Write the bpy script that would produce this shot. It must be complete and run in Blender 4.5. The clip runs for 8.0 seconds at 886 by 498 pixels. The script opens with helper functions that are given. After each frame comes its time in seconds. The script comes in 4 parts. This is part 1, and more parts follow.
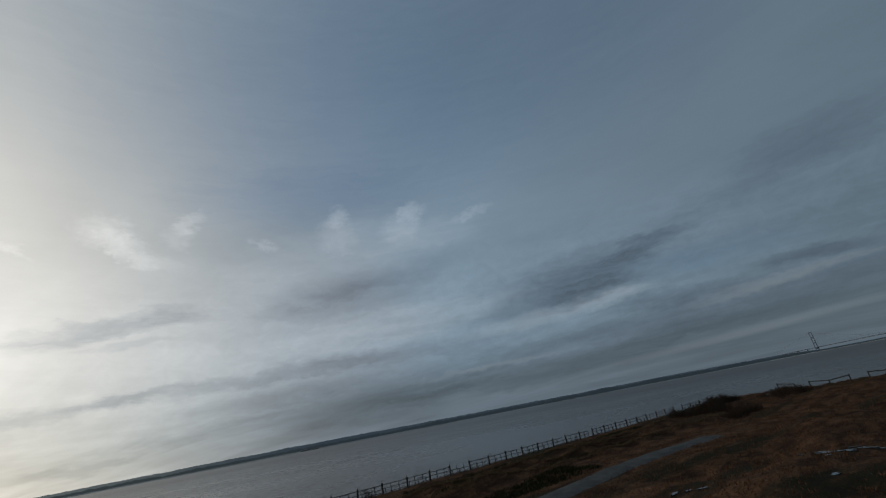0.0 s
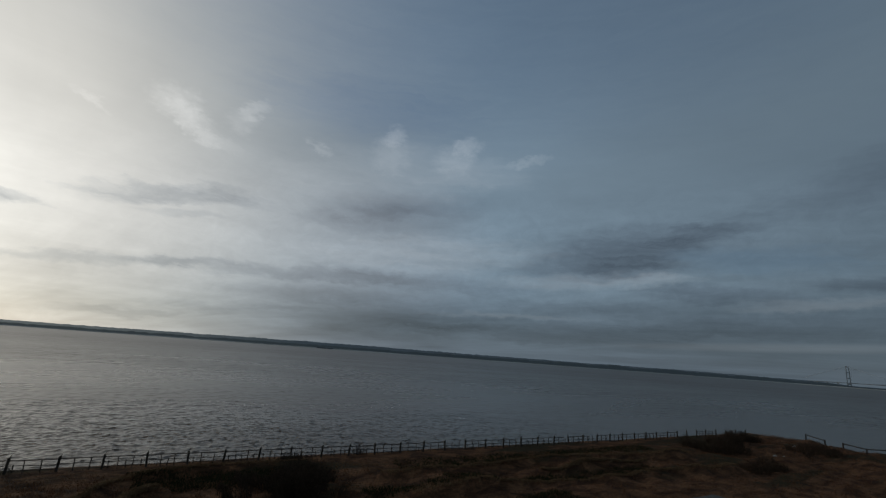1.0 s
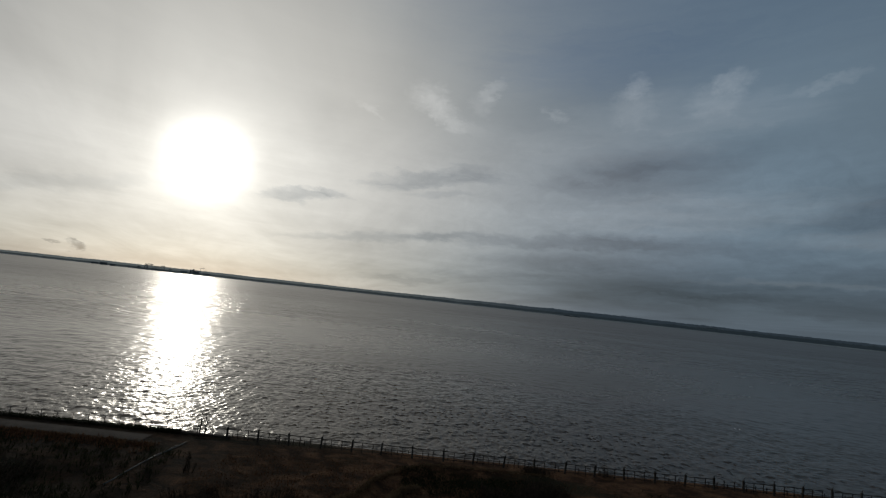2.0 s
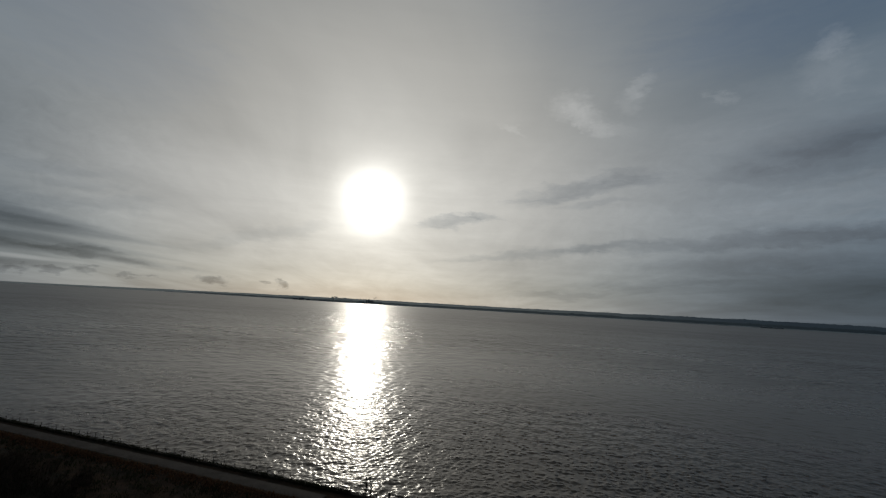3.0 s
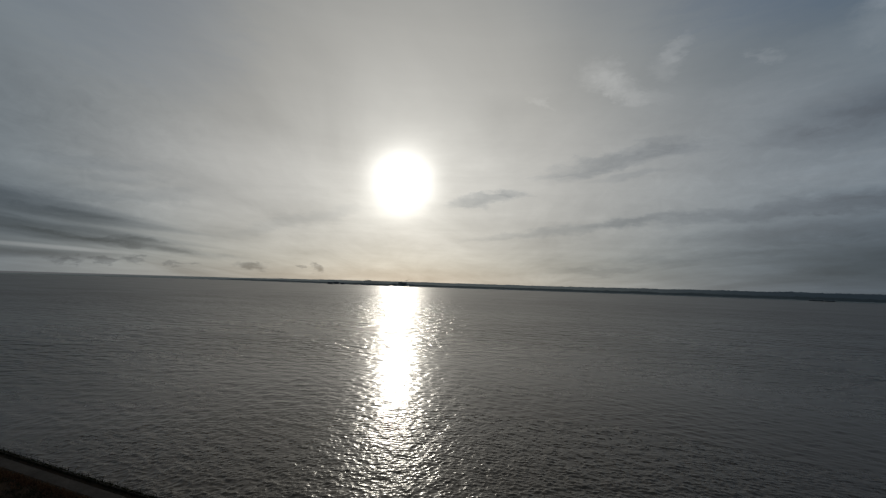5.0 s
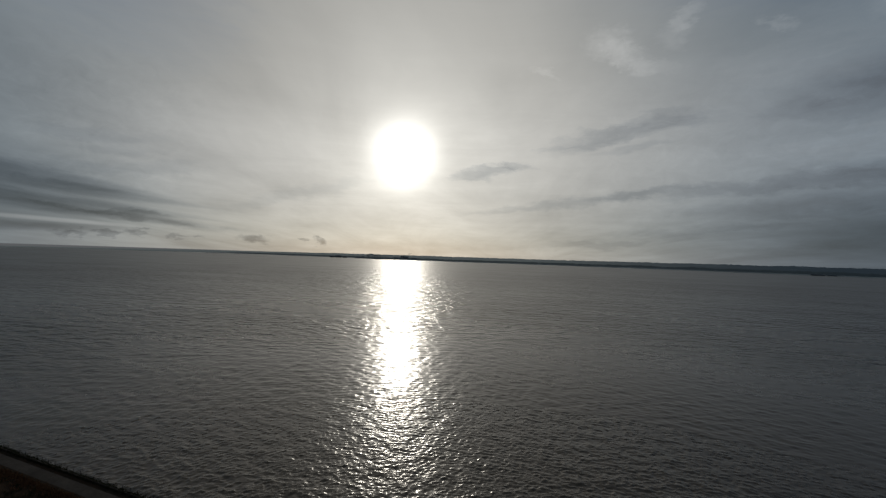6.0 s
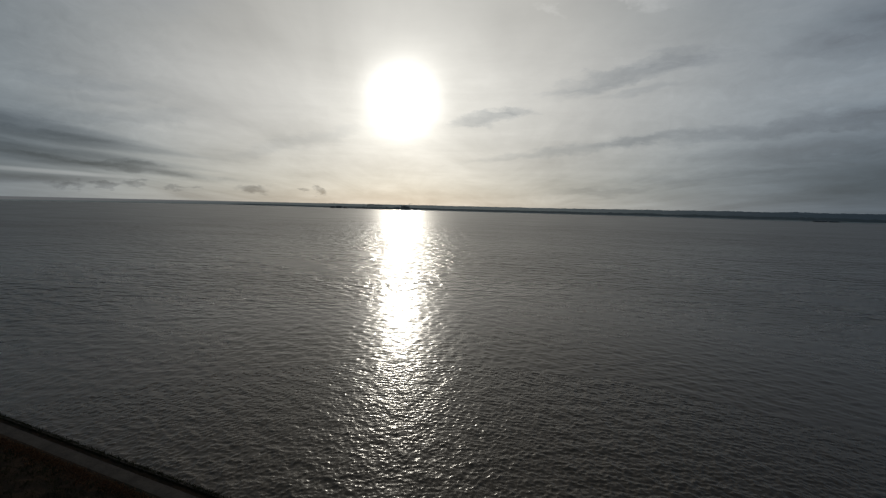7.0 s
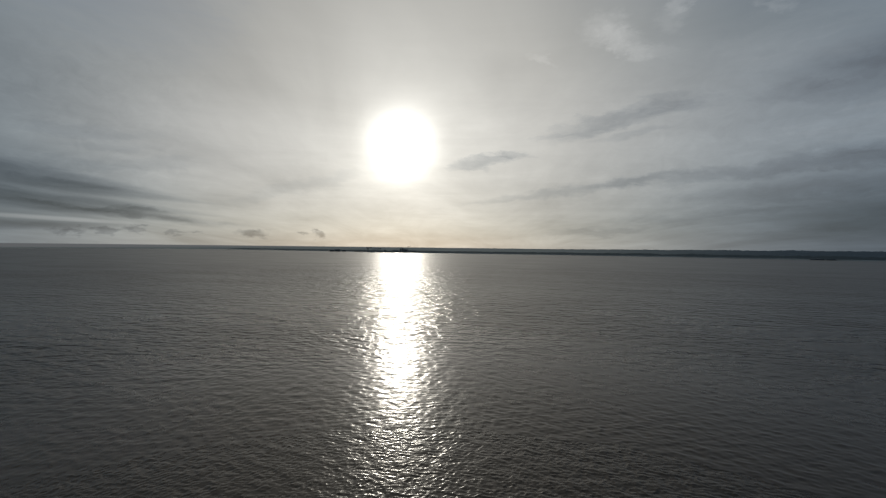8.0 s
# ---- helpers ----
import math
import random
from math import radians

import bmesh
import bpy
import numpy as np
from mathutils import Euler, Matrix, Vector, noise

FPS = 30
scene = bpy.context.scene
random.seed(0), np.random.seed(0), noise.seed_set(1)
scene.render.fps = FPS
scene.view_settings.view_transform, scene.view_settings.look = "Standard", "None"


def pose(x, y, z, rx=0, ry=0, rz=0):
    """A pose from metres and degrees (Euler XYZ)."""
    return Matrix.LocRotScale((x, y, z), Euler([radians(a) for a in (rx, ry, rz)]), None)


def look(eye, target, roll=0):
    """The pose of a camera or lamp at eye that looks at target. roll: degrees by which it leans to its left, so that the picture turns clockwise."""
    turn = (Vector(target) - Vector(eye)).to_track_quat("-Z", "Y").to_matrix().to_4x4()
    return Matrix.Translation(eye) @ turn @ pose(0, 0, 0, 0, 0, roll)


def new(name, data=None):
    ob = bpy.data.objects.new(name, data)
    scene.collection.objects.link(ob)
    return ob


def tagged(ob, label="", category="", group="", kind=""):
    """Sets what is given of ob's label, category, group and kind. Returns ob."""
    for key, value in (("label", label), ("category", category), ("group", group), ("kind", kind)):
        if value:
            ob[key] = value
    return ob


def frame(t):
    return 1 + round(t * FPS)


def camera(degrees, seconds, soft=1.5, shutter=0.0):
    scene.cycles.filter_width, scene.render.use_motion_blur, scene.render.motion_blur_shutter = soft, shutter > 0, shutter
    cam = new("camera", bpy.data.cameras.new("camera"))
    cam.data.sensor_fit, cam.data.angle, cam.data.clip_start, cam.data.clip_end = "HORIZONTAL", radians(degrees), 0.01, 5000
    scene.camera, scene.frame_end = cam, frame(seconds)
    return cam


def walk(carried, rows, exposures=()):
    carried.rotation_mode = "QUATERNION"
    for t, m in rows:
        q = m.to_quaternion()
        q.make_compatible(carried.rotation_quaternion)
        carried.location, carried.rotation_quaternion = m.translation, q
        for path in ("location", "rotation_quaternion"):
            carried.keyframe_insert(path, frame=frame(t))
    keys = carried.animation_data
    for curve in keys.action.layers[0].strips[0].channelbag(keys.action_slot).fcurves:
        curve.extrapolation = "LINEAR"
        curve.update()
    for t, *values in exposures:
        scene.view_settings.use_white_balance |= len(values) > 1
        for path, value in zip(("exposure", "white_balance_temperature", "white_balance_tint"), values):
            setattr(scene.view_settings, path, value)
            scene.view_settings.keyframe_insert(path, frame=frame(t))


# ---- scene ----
# World: the fence runs along x at y = 0, the water lies towards +y, z = 0 is the foot of the fence.
cam = camera(89.5, 8.0, soft=1.3)

# seconds, x, y, z, heading (degrees clockwise from +y), pitch, roll
FLIGHT = [
    (0.0, -10.48, -58.69, 7.03, 37.48, 20.92, -10.93),
    (0.2, -10.12, -58.16, 8.24, 38.00, 24.03, -10.11),
    (0.4, -9.77, -57.63, 9.44, 37.03, 22.46, -7.39),
    (0.5, -9.60, -57.37, 10.03, 36.05, 20.82, -5.42),
    (0.7, -9.27, -56.86, 11.20, 34.46, 17.42, -1.25),
    (1.0, -8.80, -56.11, 12.92, 31.49, 13.33, 4.30),
    (1.2, -8.50, -55.61, 14.05, 28.30, 11.07, 6.70),
    (1.5, -8.06, -54.89, 15.71, 21.61, 8.84, 8.06),
    (1.8, -7.66, -54.19, 17.34, 10.62, 7.43, 6.99),
    (2.0, -7.40, -53.73, 18.41, 1.27, 6.39, 6.36),
    (2.2, -7.16, -53.28, 19.47, -7.26, 5.75, 5.16),
    (3.3, -6.01, -50.92, 25.12, -19.58, 9.61, 3.25),
    (3.5, -5.84, -50.51, 26.11, -20.69, 11.64, 2.91),
    (4.0, -5.46, -49.50, 28.58, -22.28, 11.50, 2.41),
    (4.5, -5.15, -48.52, 31.02, -22.33, 6.52, 2.06),
    (4.7, -5.05, -48.14, 31.99, -22.29, 5.26, 1.90),
    (5.8, -4.69, -46.08, 37.30, -22.41, 2.31, 1.94),
    (6.0, -4.66, -45.71, 38.27, -22.46, 0.88, 1.91),
    (6.3, -4.63, -45.16, 39.72, -22.46, -3.52, 1.77),
    (6.5, -4.63, -44.80, 40.70, -22.44, -5.61, 1.71),
    (7.0, -4.68, -43.90, 43.17, -22.41, -5.66, 1.37),
    (7.3, -4.74, -43.35, 44.66, -22.32, -2.71, 1.10),
    (7.5, -4.80, -42.99, 45.66, -22.28, -1.19, 0.97),
    (8.0, -4.99, -42.09, 48.21, -22.34, -0.33, 0.70),
]


def eye_pose(x, y, z, heading, pitch, roll):
    a, p = radians(heading), radians(pitch)
    way = Vector((math.sin(a) * math.cos(p), math.cos(a) * math.cos(p), math.sin(p)))
    eye = Vector((x, y, z))
    return look(eye, eye + way, roll)


EXPOSURES = [(0.0, 0.58), (0.5, 0.46), (1.0, 0.44), (1.5, 0.44), (1.8, 0.25), (2.2, 0.0), (3.5, -0.18), (4.5, -0.20), (6.0, -0.14), (7.0, 0.05), (8.0, 0.0)]
walk(cam, [(row[0], eye_pose(*row[1:])) for row in FLIGHT], EXPOSURES)

# ---------------------------------------------------------------- light
SUN_HEADING, SUN_HEIGHT = -27.7, 12.6
sun_way = Vector((math.sin(radians(SUN_HEADING)) * math.cos(radians(SUN_HEIGHT)),
                  math.cos(radians(SUN_HEADING)) * math.cos(radians(SUN_HEIGHT)),
                  math.sin(radians(SUN_HEIGHT))))

world = bpy.data.worlds.new("sky")
scene.world = world
world.use_nodes = True


class Nodes:
    """Short calls for building a node tree."""

    def __init__(self, tree):
        self.tree = tree

    def node(self, kind, **settings):
        n = self.tree.nodes.new(kind)
        for key, value in settings.items():
            setattr(n, key, value)
        return n

    def put(self, socket, value):
        if isinstance(value, bpy.types.NodeSocket):
            self.tree.links.new(value, socket)
        else:
            socket.default_value = value

    def math(self, op, a, b=0.0, c=0.0, clamp=False):
        n = self.node("ShaderNodeMath", operation=op, use_clamp=clamp)
        for s, v in zip(n.inputs, (a, b, c)):
            self.put(s, v)
        return n.outputs[0]

    def vec(self, op, a, b=(0, 0, 0)):
        n = self.node("ShaderNodeVectorMath", operation=op)
        self.put(n.inputs[0], a)
        self.put(n.inputs[1], b)
        return n.outputs["Value"] if op in ("DOT_PRODUCT", "LENGTH") else n.outputs["Vector"]

    def join(self, x, y, z=0.0):
        n = self.node("ShaderNodeCombineXYZ")
        for s, v in zip(n.inputs, (x, y, z)):
            self.put(s, v)
        return n.outputs[0]

    def smooth(self, x, lo, hi, a=0.0, b=1.0):
        n = self.node("ShaderNodeMapRange", interpolation_type="SMOOTHSTEP")
        for s, v in zip(n.inputs, (x, lo, hi, a, b)):
            self.put(s, v)
        return n.outputs[0]

    def mix(self, f, a, b, how="MIX"):
        n = self.node("ShaderNodeMix", data_type="RGBA", blend_type=how)
        self.put(n.inputs[0], f)
        self.put(n.inputs[6], a)
        self.put(n.inputs[7], b)
        return n.outputs[2]

    def noise(self, vector, scale, detail=4.0, rough=0.55, warp=0.0):
        n = self.node("ShaderNodeTexNoise")
        self.put(n.inputs["Vector"], vector)
        for key, v in (("Scale", scale), ("Detail", detail), ("Roughness", rough), ("Distortion", warp)):
            n.inputs[key].default_value = v
        return n.outputs[0]


def rgb(r, g, b):
    return (r, g, b, 1.0)


w = Nodes(world.node_tree)
world.node_tree.nodes.clear()
ray = w.node("ShaderNodeTexCoord").outputs["Generated"]
split = w.node("ShaderNodeSeparateXYZ")
w.put(split.inputs[0], ray)
DEG = 180.0 / math.pi
height = w.math("MULTIPLY", w.math("ARCSINE", split.outputs[2]), DEG)
heading = w.math("MULTIPLY", w.math("ARCTAN2", split.outputs[0], split.outputs[1]), DEG)
off_sun = w.math("MULTIPLY", w.math("ARCCOSINE", w.math("MINIMUM", w.vec("DOT_PRODUCT", ray, tuple(sun_way)), 0.999999)), DEG)

# cloud grain, laid on a flat layer overhead so that bands run together at the horizon
lift = w.math("DIVIDE", 1.0, w.math("ADD", w.math("MAXIMUM", split.outputs[2], 0.0), 0.10))
band_way = radians(-22.0)
along = w.math("MULTIPLY", w.math("ADD", w.math("MULTIPLY", split.outputs[0], math.sin(band_way)), w.math("MULTIPLY", split.outputs[1], math.cos(band_way))), lift)
across = w.math("MULTIPLY", w.math("SUBTRACT", w.math("MULTIPLY", split.outputs[0], math.cos(band_way)), w.math("MULTIPLY", split.outputs[1], math.sin(band_way))), lift)
bands = w.noise(w.join(w.math("MULTIPLY", across, 0.9), w.math("MULTIPLY", along, 0.30), 3.0), 1.0, 9.0, 0.6, 0.9)
veil = w.noise(w.join(across, w.math("MULTIPLY", along, 0.6), 8.0), 0.42, 6.0, 0.58, 1.2)
low_at = w.join(w.math("MULTIPLY", heading, 0.045), w.math("MULTIPLY", height, 0.42), 1.0)
streaks = w.noise(low_at, 1.0, 9.0, 0.62, 0.5)
fine = w.noise(w.join(w.math("MULTIPLY", heading, 0.42), w.math("MULTIPLY", height, 0.62), 4.0), 1.0, 7.0, 0.66, 0.9)
# the wind has sheared the clouds: their shapes are drawn on a bent grid of headings and heights
slow_at = w.join(w.math("MULTIPLY", heading, 0.13), w.math("MULTIPLY", height, 0.34), 21.0)
quick_at = w.join(w.math("MULTIPLY", heading, 0.55), w.math("MULTIPLY", height, 1.25), 33.0)


def bent(line, seed, slow, quick):
    a = w.noise(w.vec("ADD", slow_at, (0, 0, seed)), 1.0, 3.0, 0.5)
    b = w.noise(w.vec("ADD", quick_at, (0, 0, seed)), 1.0, 6.0, 0.6)
    line = w.math("ADD", line, w.math("MULTIPLY", w.math("SUBTRACT", a, 0.5), slow))
    return w.math("ADD", line, w.math("MULTIPLY", w.math("SUBTRACT", b, 0.5), quick))


torn_heading, torn_height = bent(heading, 0.0, 9.0, 4.0), bent(height, 5.0, 2.4, 1.3)
puff_heading, puff_height = bent(heading, 11.0, 0.0, 3.4), bent(height, 15.0, 0.0, 2.6)
fibre = w.noise(w.join(w.math("MULTIPLY", torn_heading, 0.16), w.math("MULTIPLY", torn_height, 1.35), 5.0), 1.0, 7.0, 0.6, 0.3)
flock = w.noise(w.join(w.math("MULTIPLY", heading, 0.75), w.math("MULTIPLY", height, 0.95), 14.0), 1.0, 7.0, 0.62, 0.5)
fibres = w.math("MULTIPLY", w.math("SUBTRACT", fibre, 0.5), 2.3)
flocks = w.math("MULTIPLY", w.math("SUBTRACT", flock, 0.5), 3.4)
sums = {"dark": 0.0, "light": 0.0, "blue": 0.0}


def cloud(kind, at, up, wide, tall, lean, gain, rough=1.0, form="torn", taper=0.0):
    """A cloud of that half width and half height, in degrees, leaning up to the right by lean degrees; taper thins it towards its right end."""
    c, s = math.cos(radians(lean)), math.sin(radians(lean))
    across_by, up_by, grain = {"torn": (torn_heading, torn_height, fibres), "puff": (puff_heading, puff_height, flocks), "soft": (heading, height, fibres)}[form]
    a, e = w.math("SUBTRACT", across_by, at), w.math("SUBTRACT", up_by, up)
    a = w.math("MULTIPLY", a, math.cos(radians(up)))
    p = w.math("ADD", w.math("MULTIPLY", a, c / wide), w.math("MULTIPLY", e, s / wide))
    q = w.math("ADD", w.math("MULTIPLY", a, -s / tall), w.math("MULTIPLY", e, c / tall))
    if taper:
        q = w.math("DIVIDE", q, w.math("MAXIMUM", w.math("SUBTRACT", 1.0, w.math("MULTIPLY", p, taper)), 0.12))
    d = w.math("ADD", w.math("MULTIPLY", p, p), w.math("MULTIPLY", q, q))
    d = w.math("SUBTRACT", d, w.math("MULTIPLY", grain, rough))
    if form == "torn":
        gain *= 0.74
    sums[kind] = w.math("ADD", sums[kind], w.smooth(d, 1.8, -0.7, 0.0, gain))


# wide soft shades
for at, up, wide, tall, gain in ((22.0, 9.0, 15.0, 11.0, 0.20), (60.0, 2.6, 44.0, 5.8, 0.44), (36.0, 2.0, 42.0, 4.2, 0.15), (26.0, 7.0, 14.0, 3.6, 0.07),
                                 (17.0, 4.0, 16.0, 4.8, 0.20), (-68.0, 4.6, 14.0, 4.2, 0.36), (24.0, 17.0, 9.0, 3.0, 0.10), (20.0, 24.0, 15.0, 12.0, 0.12)):
    cloud("dark", at, up, wide, tall, 0, gain, 0.12, "soft")
# dark torn banks and streaks of the higher east
cloud("dark", 53.5, 13.2, 11.5, 2.8, 9, 0.62, 0.7)
cloud("dark", 63.5, 15.5, 6.0, 1.2, 8, 0.30, 0.9)
cloud("dark", 55.0, 11.6, 5.0, 1.5, 4, 0.22, 0.9)
cloud("dark", 78.5, 18.8, 9.0, 2.6, 6, 0.32, 0.8)
cloud("dark", 77.0, 9.2, 4.5, 0.8, -3, 0.45, 0.6)
cloud("dark", 62.5, 8.6, 8.0, 1.1, -4, 0.36)
cloud("dark", 48.0, 6.9, 9.0, 0.8, -2, 0.22)
cloud("dark", 68.0, 5.2, 14.0, 1.3, 1, 0.24, 0.8)
cloud("dark", 45.0, 3.6, 16.0, 1.2, 1, 0.18, 0.8)
cloud("dark", 26.0, 18.2, 9.5, 2.0, 5, 0.26, 0.8)
cloud("dark", 15.5, 15.6, 4.0, 0.8, 2, 0.26)
cloud("dark", 20.0, 15.3, 4.0, 0.9, 4, 0.24, 0.9)
cloud("dark", 24.0, 17.2, 5.0, 1.3, 2, 0.24)
# the long band that runs from under the sun to the east, and the bank below it
cloud("dark", -7.0, 6.9, 13.0, 0.55, 7, 0.36, 0.7)
cloud("dark", 13.0, 8.5, 17.0, 0.8, 3, 0.46, 0.7)
cloud("dark", 31.0, 8.7, 14.0, 0.9, 0, 0.28, 0.8)
cloud("dark", 16.0, 6.2, 12.0, 1.2, 2, 0.24)
cloud("dark", 22.0, 3.4, 15.0, 1.3, 1, 0.12, 0.9)
cloud("dark", -4.5, 2.0, 6.0, 0.55, 3, 0.32, 0.7)
cloud("dark", 6.0, 3.6, 8.0, 0.6, 4, 0.16)
# streaks beside the sun
cloud("dark", -17.2, 10.8, 4.6, 0.75, 9, 0.62, 0.8)
cloud("dark", -14.0, 11.7, 2.2, 0.4, 8, 0.26)
cloud("dark", -0.8, 15.2, 7.6, 1.2, 11, 0.62, 0.9)
cloud("dark", 0.8, 13.2, 4.0, 0.5, 4, 0.26)
cloud("dark", 5.5, 15.6, 4.0, 0.6, 6, 0.22)
cloud("dark", -41.0, 6.6, 8.0, 0.9, 16, 0.22, 0.7)
# the layered bank in the west
cloud("dark", -65.0, 6.6, 11.0, 0.75, -7, 0.34, 0.5, "soft", taper=0.5)
cloud("dark", -62.0, 5.4, 11.5, 0.6, -4, 0.38, 0.45, "soft", taper=0.5)
cloud("dark", -65.0, 4.3, 14.0, 0.65, -4, 0.40, 0.45, "soft", taper=0.4)
cloud("dark", -61.0, 3.2, 13.0, 0.45, -4, 0.40, 0.45, "soft", taper=0.3)
cloud("dark", -55.0, 3.0, 9.0, 0.45, -5, 0.34, 0.6)
cloud("dark", -68.0, 1.5, 9.0, 0.45, 1, 0.40, 0.35, "soft")
cloud("dark", -60.0, 11.0, 5.0, 0.7, 4, 0.24)
cloud("dark", -58.0, 9.9, 4.0, 0.5, 4, 0.22)
cloud("dark", -58.0, 8.2, 6.5, 0.7, 7, 0.24)
for at, up, wide, tall, gain in ((-37.8, 1.4, 0.8, 0.42, 0.66), (-39.9, 1.35, 0.5, 0.25, 0.55), (-45.4, 1.3, 1.6, 0.5, 0.6), (-51.5, 1.2, 0.9, 0.3, 0.42),
                                 (-53.3, 1.1, 0.8, 0.3, 0.40), (-56.9, 1.3, 1.2, 0.38, 0.45), (-59.5, 1.25, 1.0, 0.34, 0.42), (-62.5, 1.15, 1.4, 0.34, 0.42)):
    cloud("dark", at, up, wide, tall, 0, gain, 0.45, "puff")
# sunlit heads, torn at the edges, with soft trails under them
for at, up, wide, tall, lean, gain in ((-2.6, 24.7, 2.6, 1.7, -12, 0.10), (-0.6, 23.2, 2.8, 1.3, -36, 0.09), (2.0, 21.9, 3.4, 0.8, -12, 0.045),
                                       (5.6, 26.4, 1.7, 0.9, 40, 0.09), (4.3, 24.7, 1.4, 1.5, 60, 0.06), (14.0, 23.9, 1.6, 0.5, -24, 0.07), (-10.2, 22.3, 1.6, 0.35, -20, 0.07),
                                       (23.7, 26.6, 1.5, 1.2, 50, 0.085), (23.4, 24.6, 2.4, 2.4, 10, 0.06), (33.8, 26.3, 2.0, 1.1, 10, 0.09),
                                       (32.2, 24.6, 2.6, 1.9, 20, 0.07), (42.3, 24.7, 2.6, 0.6, 14, 0.07)):
    cloud("light", at, up, wide, tall, lean, gain * 0.85, 0.5, "puff")
cloud("light", 24.0, 22.0, 12.0, 3.6, 6, 0.075, 0.5)
cloud("light", 8.0, 12.5, 26.0, 9.0, 0, 0.11, 0.2, "soft")
cloud("light", 36.0, 23.0, 7.0, 2.0, 8, 0.04, 0.8)
cloud("light", 49.0, 10.0, 9.5, 1.0, 4, 0.07, 0.9)
cloud("light", 57.0, 10.2, 5.0, 0.7, 4, 0.06)
cloud("light", 70.0, 3.2, 16.0, 0.45, 2, 0.035, 0.2, "soft")
cloud("light", 73.0, 7.4, 9.0, 0.7, 2, 0.06)
cloud("light", 40.0, 5.2, 9.0, 0.4, 1, 0.05)
cloud("light", 30.0, 12.5, 14.0, 2.4, 3, 0.07, 0.9)
cloud("light", -64.0, 2.3, 7.0, 0.22, -2, 0.14, 0.3, "soft")
cloud("light", -49.0, 11.0, 13.0, 6.0, 0, 0.10, 0.2, "soft")
# clear gaps
cloud("blue", 68.0, 12.0, 8.0, 1.6, -4, 0.6, 0.7)
cloud("blue", 44.0, 44.0, 36.0, 17.0, 6, 0.8, 0.2, "soft")
cloud("blue", 20.0, 29.5, 13.0, 3.6, 0, 0.40, 0.5)
cloud("blue", -58.0, 27.0, 10.0, 8.0, 0, 0.45, 0.6)

# thin high cloud that scatters the sun forward
near_sun = w.math("EXPONENT", w.math("MULTIPLY", off_sun, -1 / 19.6))
core = w.math("MULTIPLY", w.math("EXPONENT", w.math("MULTIPLY", w.math("POWER", w.math("MULTIPLY", off_sun, 1 / 3.2), 2.0), -1.0)), 1.5)
disc = w.math("MULTIPLY", w.math("EXPONENT", w.math("MULTIPLY", w.math("POWER", w.math("MULTIPLY", off_sun, 1 / 0.8), 2.0), -1.0)), 12.0)
thick = w.math("ADD", w.math("MULTIPLY", w.math("SUBTRACT", veil, 0.5), 0.6), 1.0)
ribs = w.math("ADD", w.math("MULTIPLY", w.math("SUBTRACT", bands, 0.5), w.smooth(height, 3.0, 30.0, 0.80, 0.10)), 1.0)
lines = w.math("ADD", w.math("MULTIPLY", w.math("SUBTRACT", streaks, 0.5), w.smooth(height, 2.0, 22.0, 0.5, 0.1)), 1.0)
sheet = w.math("ADD", w.math("MULTIPLY", near_sun, 0.79), w.smooth(off_sun, 60.0, 150.0, 0.150, 0.075))
clots = w.math("MULTIPLY", w.smooth(height, 2.5, 6.0), w.math("MULTIPLY", w.smooth(height, 24.0, 14.0), w.smooth(off_sun, 14.0, 34.0)))
lumpy = w.math("ADD", w.math("MULTIPLY", w.math("MULTIPLY", w.math("SUBTRACT", fine, 0.5), 0.38), clots), 1.0)
for layer in (thick, ribs, lines, lumpy):
    sheet = w.math("MULTIPLY", sheet, layer)
shade = w.math("SUBTRACT", 1.0, w.math("MINIMUM", sums["dark"], 0.72))
sheet = w.math("MULTIPLY", sheet, shade)
heads = w.vec("SCALE", (1.0, 0.985, 0.965))
w.put(heads.node.inputs["Scale"], w.math("MULTIPLY", sums["light"], w.math("ADD", near_sun, 0.75)))
tone = w.mix(w.smooth(off_sun, 16.0, 66.0), rgb(1.0, 0.980, 0.908), rgb(0.71, 0.98, 1.22))
low = w.mix(w.smooth(height, 0.5, 5.5), rgb(0.985, 1.0, 0.99), rgb(1.0, 1.0, 1.0))
tone = w.mix(w.smooth(off_sun, 55.0, 18.0), tone, w.mix(1.0, tone, low, "MULTIPLY"))
tone = w.mix(w.math("MULTIPLY", sums["dark"], 0.9, clamp=True), tone, w.mix(w.smooth(off_sun, 18.0, 56.0), rgb(0.88, 1.0, 1.08), rgb(0.73, 0.95, 1.28)))
glow = w.vec("SCALE", tone)
w.put(glow.node.inputs["Scale"], sheet)
hot = w.vec("SCALE", (1.0, 0.98, 0.92))
w.put(hot.node.inputs["Scale"], w.math("ADD", core, disc))

sky = w.node("ShaderNodeTexSky", sky_type="NISHITA", sun_disc=False, sun_elevation=radians(SUN_HEIGHT),
             sun_rotation=radians(SUN_HEADING), air_density=1.0, dust_density=1.0, ozone_density=3.0)
clear = w.vec("SCALE", sky.outputs[0])
w.put(clear.node.inputs["Scale"], 0.06)
cover = w.math("SUBTRACT", 0.92, w.math("MULTIPLY", sums["blue"], 0.7), clamp=True)
air = w.vec("ADD", w.mix(cover, clear, glow), heads)
total = w.vec("ADD", air, hot)
# the far water past the end of the sheet
total = w.mix(w.smooth(height, -0.12, -0.22), total, rgb(0.11, 0.115, 0.12))
back = w.node("ShaderNodeBackground")
w.put(back.inputs["Color"], total)
back.inputs["Strength"].default_value = 1.0
w.put(w.node("ShaderNodeOutputWorld").inputs[0], back.outputs[0])

